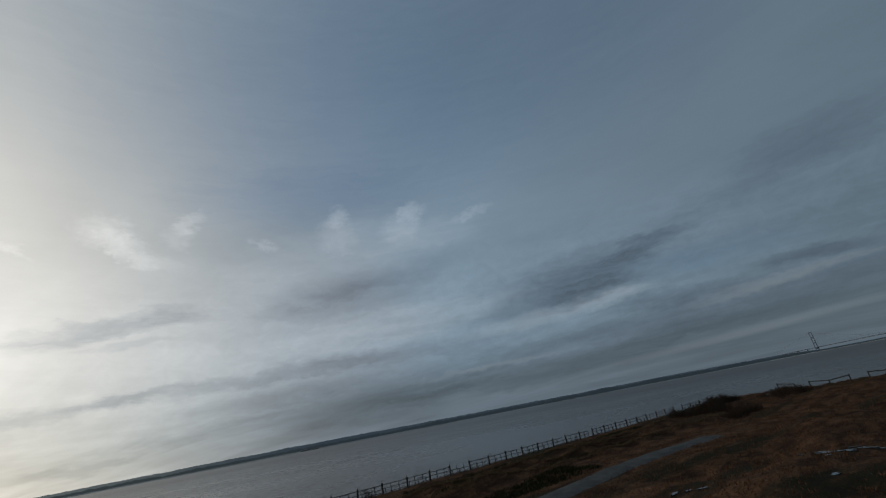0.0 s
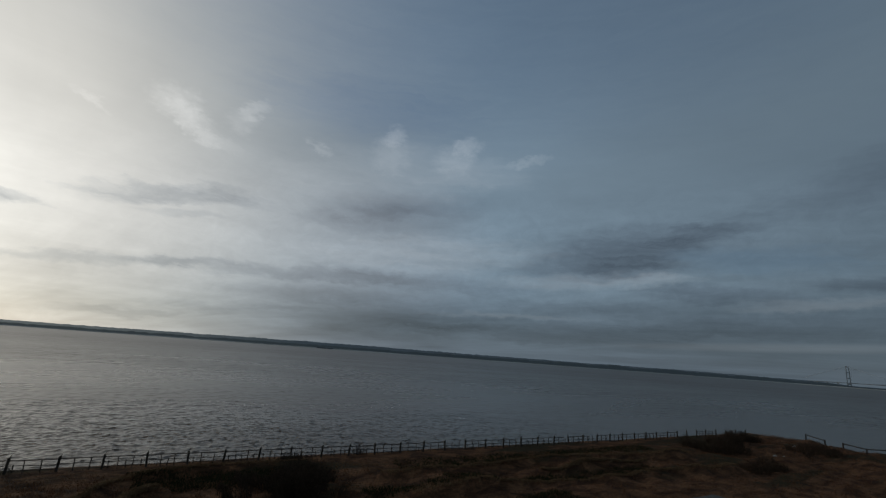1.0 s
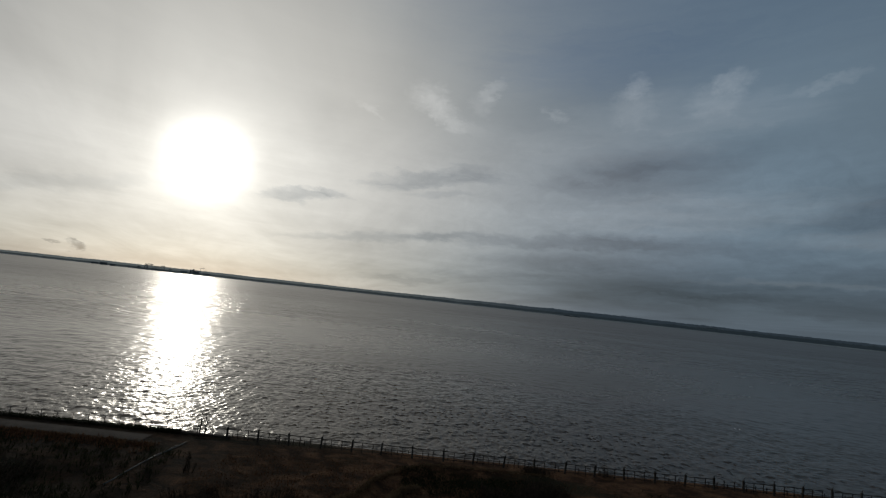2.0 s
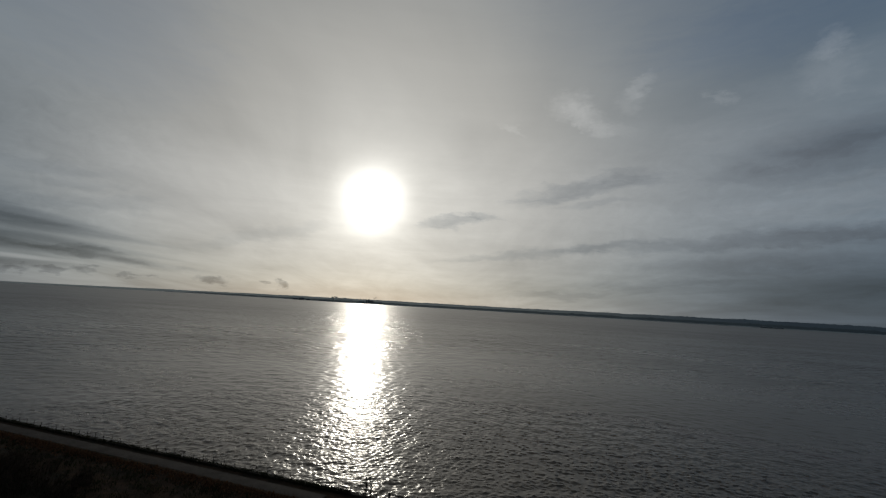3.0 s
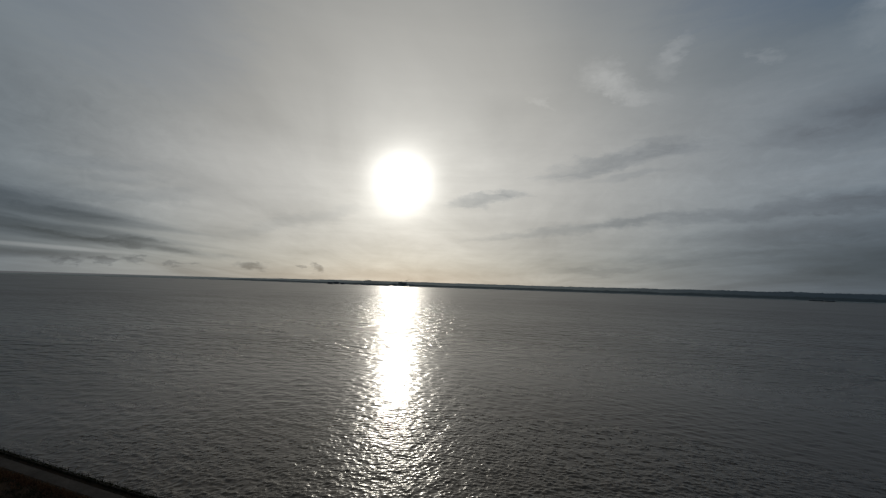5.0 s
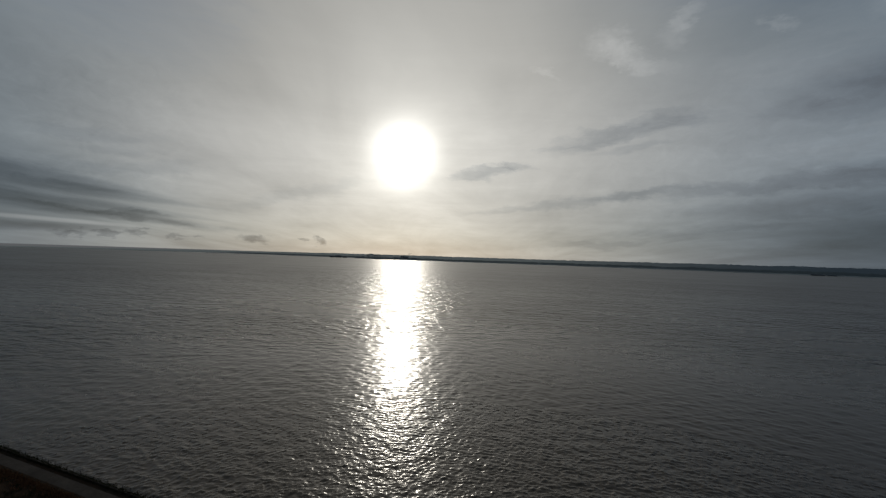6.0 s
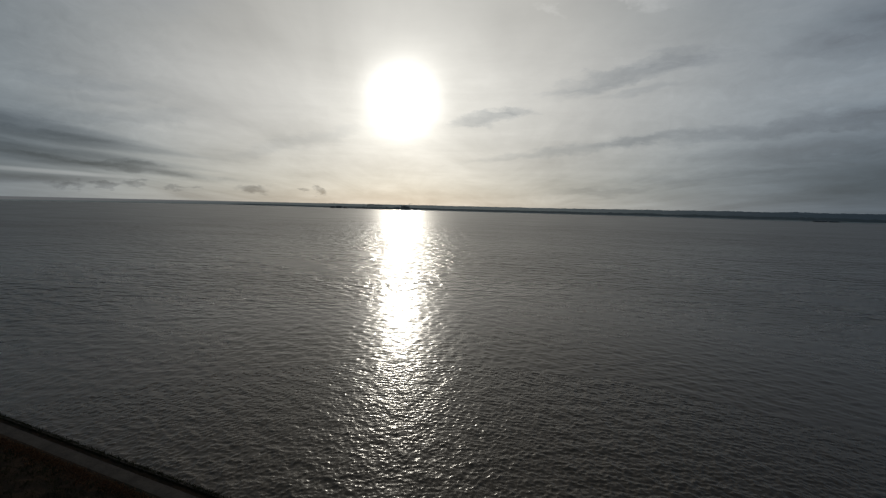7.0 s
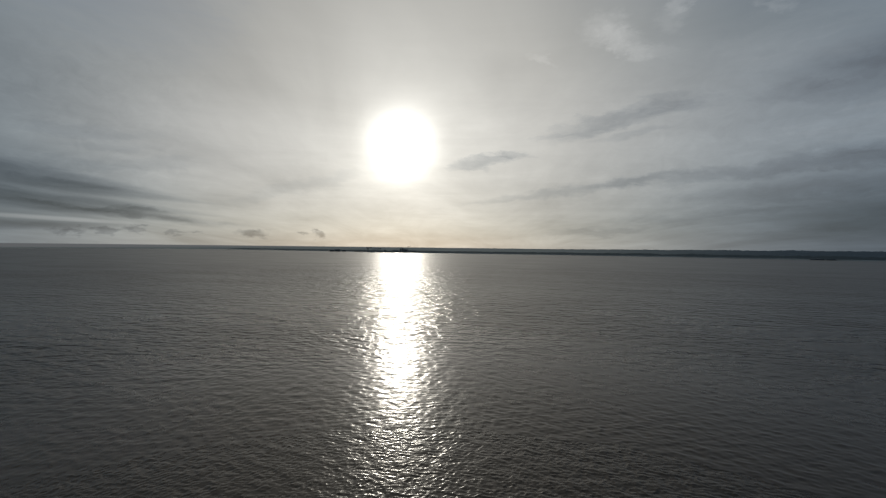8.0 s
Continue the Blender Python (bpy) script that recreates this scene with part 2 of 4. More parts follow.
lamp = bpy.data.lights.new("sun", "SUN")
lamp.energy, lamp.angle, lamp.color = 0.36, radians(2.0), (1.0, 0.93, 0.8)
sun = new("sun", lamp)
sun.matrix_world = look(sun_way * 100, (0, 0, 0))


# ---------------------------------------------------------------- materials
def material(name, colour, rough=0.8, metal=0.0):
    m = bpy.data.materials.new(name)
    m.use_nodes = True
    n = Nodes(m.node_tree)
    b = m.node_tree.nodes["Principled BSDF"]
    b.inputs["Base Color"].default_value = (*colour, 1)
    b.inputs["Roughness"].default_value = rough
    b.inputs["Metallic"].default_value = metal
    return m, n, b


def place(n):
    return n.node("ShaderNodeTexCoord").outputs["Object"]


# short chop, in waves a metre along and across the crests, its steepness, where it starts and where it is lost to the eye
CHOP = ((0.07, 0.12, 0.40, 130, 350, 1700), (0.16, 0.26, 0.42, 120, 260, 900))


def water_material():
    """Silty water; the long waves are in the mesh, and here lie the ripples on their backs and the waves far out."""
    m, n, b = material("estuary_water", (0.06, 0.045, 0.034), 0.12)
    at = n.node("ShaderNodeNewGeometry").outputs["Position"]
    silt = n.noise(n.vec("MULTIPLY", at, (0.0016, 0.006, 1)), 1.0, 5.0, 0.6, 0.5)
    n.put(b.inputs["Base Color"], n.mix(silt, rgb(0.040, 0.0235, 0.011), rgb(0.057, 0.034, 0.017)))
    b.inputs["IOR"].default_value = 1.33
    b.inputs["Specular IOR Level"].default_value = 0.5
    turn = n.node("ShaderNodeVectorRotate", rotation_type="Z_AXIS")
    n.put(turn.inputs["Vector"], at)
    turn.inputs["Angle"].default_value = radians(-12)
    lie = turn.outputs[0]
    out = n.vec("LENGTH", at)
    gusts = n.noise(n.vec("MULTIPLY", at, (0.006, 0.016, 1)), 1.0, 4.0, 0.55, 0.4)
    turn_c, turn_s = math.cos(radians(-12)), math.sin(radians(-12))
    slope_x, slope_y = 0.0, 0.0
    for fx, fy, steep, start, full, lost in CHOP:
        step = 0.10 / fy
        size = n.math("MULTIPLY", n.smooth(out, start, full, 0.0, steep / fy / step), n.smooth(out, 0.35 * lost, lost, 1.0, 0.0))

        def crest(dx, dy):
            moved = n.vec("ADD", lie, (dx, dy, 7.0 * fy))
            return n.noise(n.vec("MULTIPLY", moved, (fx, fy, 1)), 1.0, 2.0, 0.5, 0.2)

        here = crest(0.0, 0.0)
        slope_x = n.math("ADD", slope_x, n.math("MULTIPLY", n.math("SUBTRACT", here, crest(step * turn_c, step * turn_s)), size))
        slope_y = n.math("ADD", slope_y, n.math("MULTIPLY", n.math("SUBTRACT", here, crest(-step * turn_s, step * turn_c)), size))
    tilt = n.vec("SCALE", n.join(slope_x, slope_y, 0.0))
    n.put(tilt.node.inputs["Scale"], n.smooth(gusts, 0.3, 0.7, 0.7, 1.15))
    face = n.vec("ADD", n.node("ShaderNodeNewGeometry").outputs["Normal"], tilt)
    n.put(b.inputs["Normal"], n.vec("NORMALIZE", face))
    n.put(b.inputs["Roughness"], n.math("ADD", n.smooth(gusts, 0.3, 0.7, 0.25, 0.29), n.smooth(out, 120.0, 1000.0, 0.0, 0.10)))
    return m


def ground_material():
    """Wet winter turf: long bands of brown bracken litter and dark green hollows, mottled at every size."""
    m, n, b = material("rough_grass_ground", (0.1, 0.08, 0.05), 0.95)
    b.inputs["Specular IOR Level"].default_value = 0.06
    at = n.node("ShaderNodeNewGeometry").outputs["Position"]
    big = n.noise(n.vec("MULTIPLY", at, (0.035, 0.15, 0.1)), 1.0, 5.0, 0.6, 0.7)
    mid = n.noise(n.vec("MULTIPLY", at, (0.32, 0.5, 0.4)), 1.0, 6.0, 0.68, 0.5)
    fine = n.noise(at, 5.0, 5.0, 0.65, 0.3)
    straw = n.mix(n.smooth(mid, 0.36, 0.66), rgb(0.044, 0.020, 0.011), rgb(0.195, 0.095, 0.048))
    green = n.mix(mid, rgb(0.020, 0.018, 0.009), rgb(0.052, 0.040, 0.020))
    c = n.mix(n.smooth(big, 0.52, 0.62), straw, green)
    c = n.mix(n.smooth(fine, 0.35, 0.65), n.mix(0.55, c, rgb(0.020, 0.014, 0.010)), c)
    # west of the old fence the land turns darker, along a ragged edge
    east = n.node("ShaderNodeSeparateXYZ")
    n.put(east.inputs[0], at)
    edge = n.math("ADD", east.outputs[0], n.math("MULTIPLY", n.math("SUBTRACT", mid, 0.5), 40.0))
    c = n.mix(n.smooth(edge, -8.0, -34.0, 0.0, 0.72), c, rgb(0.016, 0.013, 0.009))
    n.put(b.inputs["Base Color"], c)
    bump = n.node("ShaderNodeBump")
    bump.inputs["Distance"].default_value = 0.45
    n.put(bump.inputs["Height"], n.math("ADD", mid, n.math("MULTIPLY", fine, 0.35)))
    n.put(b.inputs["Normal"], bump.outputs[0])
    return m


def grass_material(name, dark, pale):
    m, n, b = material(name, dark, 0.9)
    b.inputs["Specular IOR Level"].default_value = 0.08
    which = n.node("ShaderNodeNewGeometry").outputs["Random Per Island"]
    c = n.mix(which, (*dark, 1), (*pale, 1))
    n.put(b.inputs["Base Color"], c)
    lit = n.node("ShaderNodeBsdfTranslucent")
    n.put(lit.inputs["Color"], c)
    both = n.node("ShaderNodeMixShader")
    both.inputs[0].default_value = 0.25
    n.put(both.inputs[1], b.outputs[0])
    n.put(both.inputs[2], lit.outputs[0])
    n.put(m.node_tree.nodes["Material Output"].inputs[0], both.outputs[0])
    return m


def worn_material(name, dark, pale, scale, rough=0.85, depth=0.02, metal=0.0):
    m, n, b = material(name, dark, rough, metal)
    at = n.node("ShaderNodeNewGeometry").outputs["Position"]
    b.inputs["Specular IOR Level"].default_value = 0.1 + 0.4 * metal
    patches = n.noise(at, scale * 0.12, 4.0, 0.6, 0.5)
    fine = n.noise(at, scale, 5.0, 0.6)
    c = n.mix(n.smooth(n.math("ADD", n.math("MULTIPLY", patches, 0.6), n.math("MULTIPLY", fine, 0.4)), 0.35, 0.65), (*dark, 1), (*pale, 1))
    n.put(b.inputs["Base Color"], c)
    bump = n.node("ShaderNodeBump")
    bump.inputs["Distance"].default_value = depth
    n.put(bump.inputs["Height"], fine)
    n.put(b.inputs["Normal"], bump.outputs[0])
    return m


def hazed_distance_material(name, dark, pale, west, east):
    """Distant backdrop of land, kilometres away; sunlit haze is painted on as emission, stronger in the west."""
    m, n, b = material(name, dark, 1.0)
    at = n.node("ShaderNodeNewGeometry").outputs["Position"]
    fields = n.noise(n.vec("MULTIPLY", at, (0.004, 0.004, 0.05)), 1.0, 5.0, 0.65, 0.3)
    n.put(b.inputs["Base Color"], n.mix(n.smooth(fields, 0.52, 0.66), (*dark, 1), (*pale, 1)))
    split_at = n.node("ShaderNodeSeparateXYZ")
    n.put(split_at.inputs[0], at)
    # painted haze: the emission weakens from west to east
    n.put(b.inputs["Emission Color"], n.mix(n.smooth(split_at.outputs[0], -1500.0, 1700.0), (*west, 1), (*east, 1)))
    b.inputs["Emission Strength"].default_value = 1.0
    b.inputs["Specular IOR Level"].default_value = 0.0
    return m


WATER = water_material()
GROUND = ground_material()
GRASS = grass_material("dead_grass", (0.050, 0.023, 0.013), (0.165, 0.083, 0.043))
STRAW = grass_material("straw_grass", (0.085, 0.052, 0.029), (0.185, 0.122, 0.068))
GREEN = grass_material("coarse_green_grass", (0.012, 0.014, 0.006), (0.034, 0.034, 0.015))
TWIG = grass_material("bramble_twigs", (0.026, 0.018, 0.013), (0.080, 0.054, 0.037))
WOOD = worn_material("weathered_timber", (0.025, 0.020, 0.017), (0.07, 0.058, 0.048), 14.0, 0.9, 0.01)
STEEL = worn_material("rusted_steel_rail", (0.018, 0.014, 0.012), (0.050, 0.033, 0.026), 20.0, 0.7, 0.003, 0.3)
ASPHALT = worn_material("worn_asphalt", (0.050, 0.049, 0.048), (0.092, 0.090, 0.087), 5.0, 0.85, 0.02)
CONCRETE = worn_material("weathered_concrete", (0.048, 0.036, 0.028), (0.082, 0.062, 0.049), 2.5, 0.9, 0.03)
ROCK = worn_material("armour_stone", (0.04, 0.038, 0.034), (0.13, 0.12, 0.105), 2.0, 0.85, 0.06)
PUDDLE, _n, _b = material("puddle_water", (0.03, 0.026, 0.02), 0.12)
# the last two colours of each are its painted haze glow, west and east
SHORE = hazed_distance_material("far_shore_woods", (0.016, 0.020, 0.021), (0.034, 0.038, 0.034), (0.024, 0.029, 0.030), (0.011, 0.016, 0.020))
HILL = hazed_distance_material("far_hills", (0.024, 0.030, 0.034), (0.05, 0.058, 0.062), (0.074, 0.084, 0.084), (0.017, 0.024, 0.031))
PIER = worn_material("far_steelwork", (0.13, 0.14, 0.145), (0.22, 0.23, 0.235), 0.05, 0.8, 0.0)
PALE = worn_material("pale_stone", (0.22, 0.21, 0.19), (0.36, 0.34, 0.31), 6.0, 0.85, 0.02)
WATERLINE = worn_material("pale_waterline", (0.34, 0.33, 0.31), (0.48, 0.46, 0.43), 0.02, 0.7, 0.0)
TOWER = worn_material("bridge_concrete", (0.22, 0.24, 0.25), (0.32, 0.34, 0.35), 0.05, 0.85, 0.0)


# ---------------------------------------------------------------- mesh helpers
def mesh_of(name, verts, faces, mat=None, smooth=False):
    me = bpy.data.meshes.new(name)
    me.from_pydata([tuple(v) for v in verts], [], [tuple(f) for f in faces])
    me.update()
    if mat:
        me.materials.append(mat)
    if smooth:
        me.polygons.foreach_set("use_smooth", [True] * len(me.polygons))
    return me


def part(name, bm, mat, parent, label=""):
    me = bpy.data.meshes.new(name)
    bm.to_mesh(me)
    bm.free()
    me.materials.append(mat)
    ob = new(name, me)
    ob.parent = parent
    return tagged(ob, label)


def box(bm, x0, x1, y0, y1, z0, z1, bevel=0.0):
    r = bmesh.ops.create_cube(bm, size=1.0)
    vs = r["verts"]
    bmesh.ops.scale(bm, vec=(x1 - x0, y1 - y0, z1 - z0), verts=vs)
    bmesh.ops.translate(bm, vec=((x0 + x1) / 2, (y0 + y1) / 2, (z0 + z1) / 2), verts=vs)
    if bevel:
        es = list({e for v in vs for e in v.link_edges})
        bmesh.ops.bevel(bm, geom=es, offset=bevel, segments=1, affect="EDGES")


def beam(bm, a, b, r, sides=6, r2=None):
    """A round or square bar from a to b."""
    a, b = Vector(a), Vector(b)
    d = b - a
    turn = d.to_track_quat("Z", "Y").to_matrix().to_4x4()
    bmesh.ops.create_cone(bm, cap_ends=True, segments=sides, radius1=r, radius2=r if r2 is None else r2, depth=d.length,
                          matrix=Matrix.Translation((a + b) / 2) @ turn)


WATER_Z = -3.2
WAVE_SLOPE = 0.19


def coast(x):
    """How far out the top of the bank reaches at x."""
    return 0.75 if x < -30 else 1.4 + 0.25 * noise.noise((x * 0.08, 3.1, 0))


def edge_at(y):
    """Where the land ends along x, beyond the corner of the fence."""
    return 117.0 + 3.0 * min(max((-y) / 9.0, 0.0), 1.0) + max(-y - 26.0, 0.0) * 0.9 + max(-y - 60.0, 0.0) * 20.0


RIDGES = (((-13.6, -16), (-12.7, -12.9), (-10.6, -9), (-8.4, -5.2), (-5.4, -3.2), (-0.4, -2.8), (8, -2.8)),
          ((-9.3, -14.7), (-8.4, -11.2), (-6.4, -9.3)),
          ((14, -10), (25, -9.4), (36, -8.6), (46, -9.6), (68.8, -11.2)),
          ((14, -17.5), (28, -17), (40, -18.4), (47, -17.6), (58, -19.5), (67, -19.5)),
          ((34, -13.2), (44, -12.4), (54, -13.6)))


def to_ridge(x, y):
    """Distance to the nearest grass-topped ridge."""
    best = 99.0
    for line in RIDGES:
        for (ax, ay), (bx, by) in zip(line, line[1:]):
            dx, dy = bx - ax, by - ay
            t = min(max(((x - ax) * dx + (y - ay) * dy) / (dx * dx + dy * dy), 0.0), 1.0)
            best = min(best, math.hypot(x - ax - t * dx, y - ay - t * dy))
    return best


def road_line(x):
    """Where the middle of the track lies at x."""
    return float(np.interp(x, [-120, -60, 0, 18, 29, 38, 48, 60], [-31, -30.6, -30, -29.2, -27.8, -27.6, -28, -28.3]))


def mound(x, y):
    """Height of the rough grass land."""
    lumps = 1.0 * noise.noise((x * 0.055, y * 0.10, 0)) + 0.62 * noise.noise((x * 0.17, y * 0.22, 5)) + 0.2 * noise.noise((x * 0.6, y * 0.6, 9))
    inland = min(max((-y - 4.0) / 8.0, 0.0), 1.0)
    calm = min(max((x + 70.0) / 40.0, 0.25), 1.0)
    ridge = 0.0
    if -16 < x < 76 and -21 < y < -2:
        d = to_ridge(x, y)
        ridge = 0.55 * math.exp(-(d / 0.8) ** 2) if d < 4 else 0.0
    beside = abs(y - road_line(x)) if x < 62 else 9.0
    made = min(max((beside - 2.2) / 5.0, 0.0), 1.0)
    return lumps * inland * calm * (0.12 + 0.88 * made * made * (3 - 2 * made)) + ridge


# ---------------------------------------------------------------- water, land, far shore
def water():
    """One sheet in rings round the bay, closest near the bank: real short-crested waves that die away into the far flat water."""
    rng = np.random.default_rng(8)
    mid_x, mid_y, seam = -7.0, -50.0, 132.0
    lengths = np.exp(rng.uniform(math.log(0.5), math.log(11.0), 180))
    steep = np.minimum(1.0, (0.9 / lengths) ** 0.72)
    steep *= WAVE_SLOPE * math.sqrt(2) / math.sqrt(float((steep ** 2).sum()))
    ways = radians(100) + rng.normal(0, 1.0, 180)
    phases = rng.uniform(0, 6.28, 180)
    near, far = [47.0], [seam - 1.0]
    while near[-1] < seam:
        near.append(near[-1] + max(0.16, 0.16 * near[-1] / 90))
    while far[-1] < 4950:
        far.append(min(far[-1] + max(0.25, 0.25 * (far[-1] / 110) ** 1.7, 0.012 * (far[-1] - 450)), 4950))
    verts, faces = [], []
    start = 0
    for rings, fine, rest in ((near, 1000, 30), (far, 640, 50)):
        rings = np.array(rings)
        turns = np.concatenate([np.linspace(-118, -69, rest)[:-1], np.linspace(-69, 52, fine)[:-1], np.linspace(52, 88, 2 * rest)[:-1], np.linspace(88, 125, rest)]) * math.pi / 180
        r, a = np.meshgrid(rings, turns, indexing="ij")
        gx, gy = mid_x + r * np.sin(a), mid_y + r * np.cos(a)
        wide = np.gradient(rings)
        cell = np.maximum(wide[:, None], rings[:, None] * np.gradient(turns)[None, :])
        dx, dy, z = np.zeros_like(gx), np.zeros_like(gx), np.zeros_like(gx)
        for length, slope, way, phase in zip(lengths, steep, ways, phases):
            k = 2 * math.pi / length
            at = slice(0, int(np.searchsorted(wide, length / 2.5)))
            tall = slope / k * np.clip((length / cell[at] - 2.5) / 1.5, 0, 1)
            turn = k * (gx[at] * math.cos(way) + gy[at] * math.sin(way)) + phase
            z[at] += tall * np.cos(turn)
            swing = 0.6 * tall * np.sin(turn)
            dx[at] -= swing * math.cos(way)
            dy[at] -= swing * math.sin(way)
        gust = 0.92 + 0.16 * np.sin(gx * 0.031 + 1.3 * np.sin(gy * 0.043)) * np.sin(gy * 0.057 + 0.9 * np.sin(gx * 0.023))
        verts.append(np.stack([gx + dx * gust, gy + dy * gust, z * gust + WATER_Z], 2).reshape(-1, 3))
        rows, cols = gx.shape
        i = start + (np.arange(rows - 1)[:, None] * cols + np.arange(cols - 1)[None, :]).ravel()
        faces.append(np.stack([i, i + cols, i + cols + 1, i + 1], 1))
        start += rows * cols
    verts, faces = np.concatenate(verts), np.concatenate(faces)
    me = bpy.data.meshes.new("water")
    me.vertices.add(len(verts))
    me.vertices.foreach_set("co", verts.ravel())
    me.loops.add(faces.size)
    me.loops.foreach_set("vertex_index", faces.ravel())
    me.polygons.add(len(faces))
    me.polygons.foreach_set("loop_start", np.arange(0, faces.size, 4))
    me.polygons.foreach_set("use_smooth", np.ones(len(faces), dtype=bool))
    me.materials.append(WATER)
    me.update(calc_edges=True)
    tagged(new("water", me), "choppy silt-brown estuary water glittering under the low sun", "water", kind="structure")


def ground():
    """One sheet of land: flat top, a bank down into the water along the fence and round the corner."""
    xs = [-4800, -3000, -1500, -800, -450, -300, -230] + [-200 + 2.0 * i for i in range(30)] + [-140 + 1.0 * i for i in range(258)] + \
         [119, 120, 121, 122, 123, 125, 127, 130, 134, 138, 142, 147, 152, 158, 165, 180, 230, 400, 900, 2000, 4800]
    ys = [-4800, -2500, -1200, -600, -350, -220, -160, -120, -100] + [-88 + 2.0 * i for i in range(14)] + [-60 + 1.0 * i for i in range(60)] + [0, 0.7, 1.4, 2.4, 3.8, 5.5, 7.5]
    xs, ys = sorted(set(xs)), sorted(set(ys))
    verts, faces = [], []
    for y in ys:
        for x in xs:
            z = mound(x, y) if x > -200 and y > -90 else 0.0
            over = max((y - coast(x)) * (3.0 if x < -30 else 0.75), 0.0)
            side = max((x - edge_at(y) - 1.0) * 0.6, 0.0)
            verts.append((x, y, max(z - over - side, -4.6)))
    w_ = len(xs)
    for j in range(len(ys) - 1):
        for i in range(w_ - 1):
            a = j * w_ + i
            faces.append((a, a + 1, a + w_ + 1, a + w_))
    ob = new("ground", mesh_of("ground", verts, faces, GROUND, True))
    tagged(ob, "rough foreshore land of brown grass and low mounds", "ground", kind="structure")


def ribbon(name, points, width, mat, lift, label, category, ragged=0.0):
    """A strip of paving laid along points of the land."""
    verts, faces = [], []
    pts = []
    for a, b in zip(points, points[1:]):
        steps = max(int((Vector(b) - Vector(a)).length / 1.0), 1)
        pts += [Vector(a).lerp(Vector(b), k / steps) for k in range(steps)]
    pts.append(Vector(points[-1]))
    for i, p in enumerate(pts):
        d = (pts[min(i + 1, len(pts) - 1)] - pts[max(i - 1, 0)]).normalized()
        side = Vector((-d.y, d.x))
        for k in range(5):
            s = (k / 4 - 0.5) * width * (1 + ragged * noise.noise((p.x * 0.5, p.y * 0.5, k)))
            q = p + side * s
            drop = 0.10 if k in (0, 4) else 0.0
            verts.append((q.x, q.y, mound(q.x, q.y) + lift - drop))
    for i in range(len(pts) - 1):
        for k in range(4):
            a = i * 5 + k
            faces.append((a, a + 1, a + 6, a + 5))
    ob = new(name, mesh_of(name, verts, faces, mat, True))
    return tagged(ob, label, category, kind="structure")


def far_land(name, mat, at, crest, rough, label, seed):
    """A low coast: at(heading) gives the distance of its waterline, crest(heading) the height of its skyline."""
    verts, faces = [], []
    a = -75.0
    rows = 0
    while a <= 100.0:
        d = at(a)
        top = crest(a) * (1 + rough * noise.noise((a * 0.35, seed, 0)) + 0.6 * rough * noise.noise((a * 1.7, seed, 3)) + 0.45 * rough * noise.noise((a * 6.0, seed, 7)) + 0.4 * rough * noise.noise((a * 17.0, seed, 11)))
        s, c = math.sin(radians(a)), math.cos(radians(a))
        for far, h in ((0, WATER_Z - 1), (6, 1.5), (30, 0.45 * top), (70, 0.85 * top), (110, top), (150, 0.4 * top)):
            r = min(d + far, 4900)
            verts.append((s * r - 7.0, c * r - 50.0, h))
        rows += 1
        a += 0.12
    for i in range(rows - 1):
        for k in range(5):
            p = i * 6 + k
            faces.append((p, p + 6, p + 7, p + 1))
    ob = new(name, mesh_of(name, verts, faces, mat, True))
    tagged(ob, label, "backdrop", kind="structure")


def steps(x, table):
    return float(np.interp(x, [p[0] for p in table], [p[1] for p in table]))


water()
ground()
# headings here are the world's: the sun stands at -27.7
SHORE_AT = [(-75, 4780), (-60, 4780), (-48, 4700), (-40, 4100), (-30, 3450), (-20, 3330), (20, 3300), (50, 3700), (70, 4450), (100, 4700)]
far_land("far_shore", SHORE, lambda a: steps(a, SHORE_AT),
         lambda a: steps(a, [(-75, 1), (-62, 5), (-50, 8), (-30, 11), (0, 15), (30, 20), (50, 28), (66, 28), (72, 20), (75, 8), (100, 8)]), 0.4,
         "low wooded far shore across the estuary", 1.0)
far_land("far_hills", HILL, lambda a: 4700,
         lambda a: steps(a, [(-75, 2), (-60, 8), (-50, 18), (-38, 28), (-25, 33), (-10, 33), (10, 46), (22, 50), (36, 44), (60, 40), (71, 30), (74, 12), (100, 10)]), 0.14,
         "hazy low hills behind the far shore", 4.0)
# low strip that draws a thin pale line along the far waterline
far_land("waterline_strip", WATERLINE, lambda a: steps(a, SHORE_AT) - 14,
         lambda a: steps(a, [(-75, 0.2), (-55, 1.0), (-30, 2.4), (0, 4.2), (60, 3.6), (100, 2.0)]), 0.3, "thin pale strip along the far waterline", 9.0)


# ---------------------------------------------------------------- paths and wet ground
ribbon("pavement", [(-420, -1.75), (-230, -1.75), (-120, -1.75), (-60, -1.85), (-36, -2.1)], 2.9, CONCRETE, 0.05, "pale worn concrete sea-wall walk beside the railing", "pavement")
ribbon("road", [(-120, -31), (-60, -30.6), (0, -30), (18, -29.2), (29, -27.8), (38, -27.6), (47, -28.0)], 3.2, ASPHALT, 0.10, "worn grey asphalt track through rough grass", "road", 0.10)


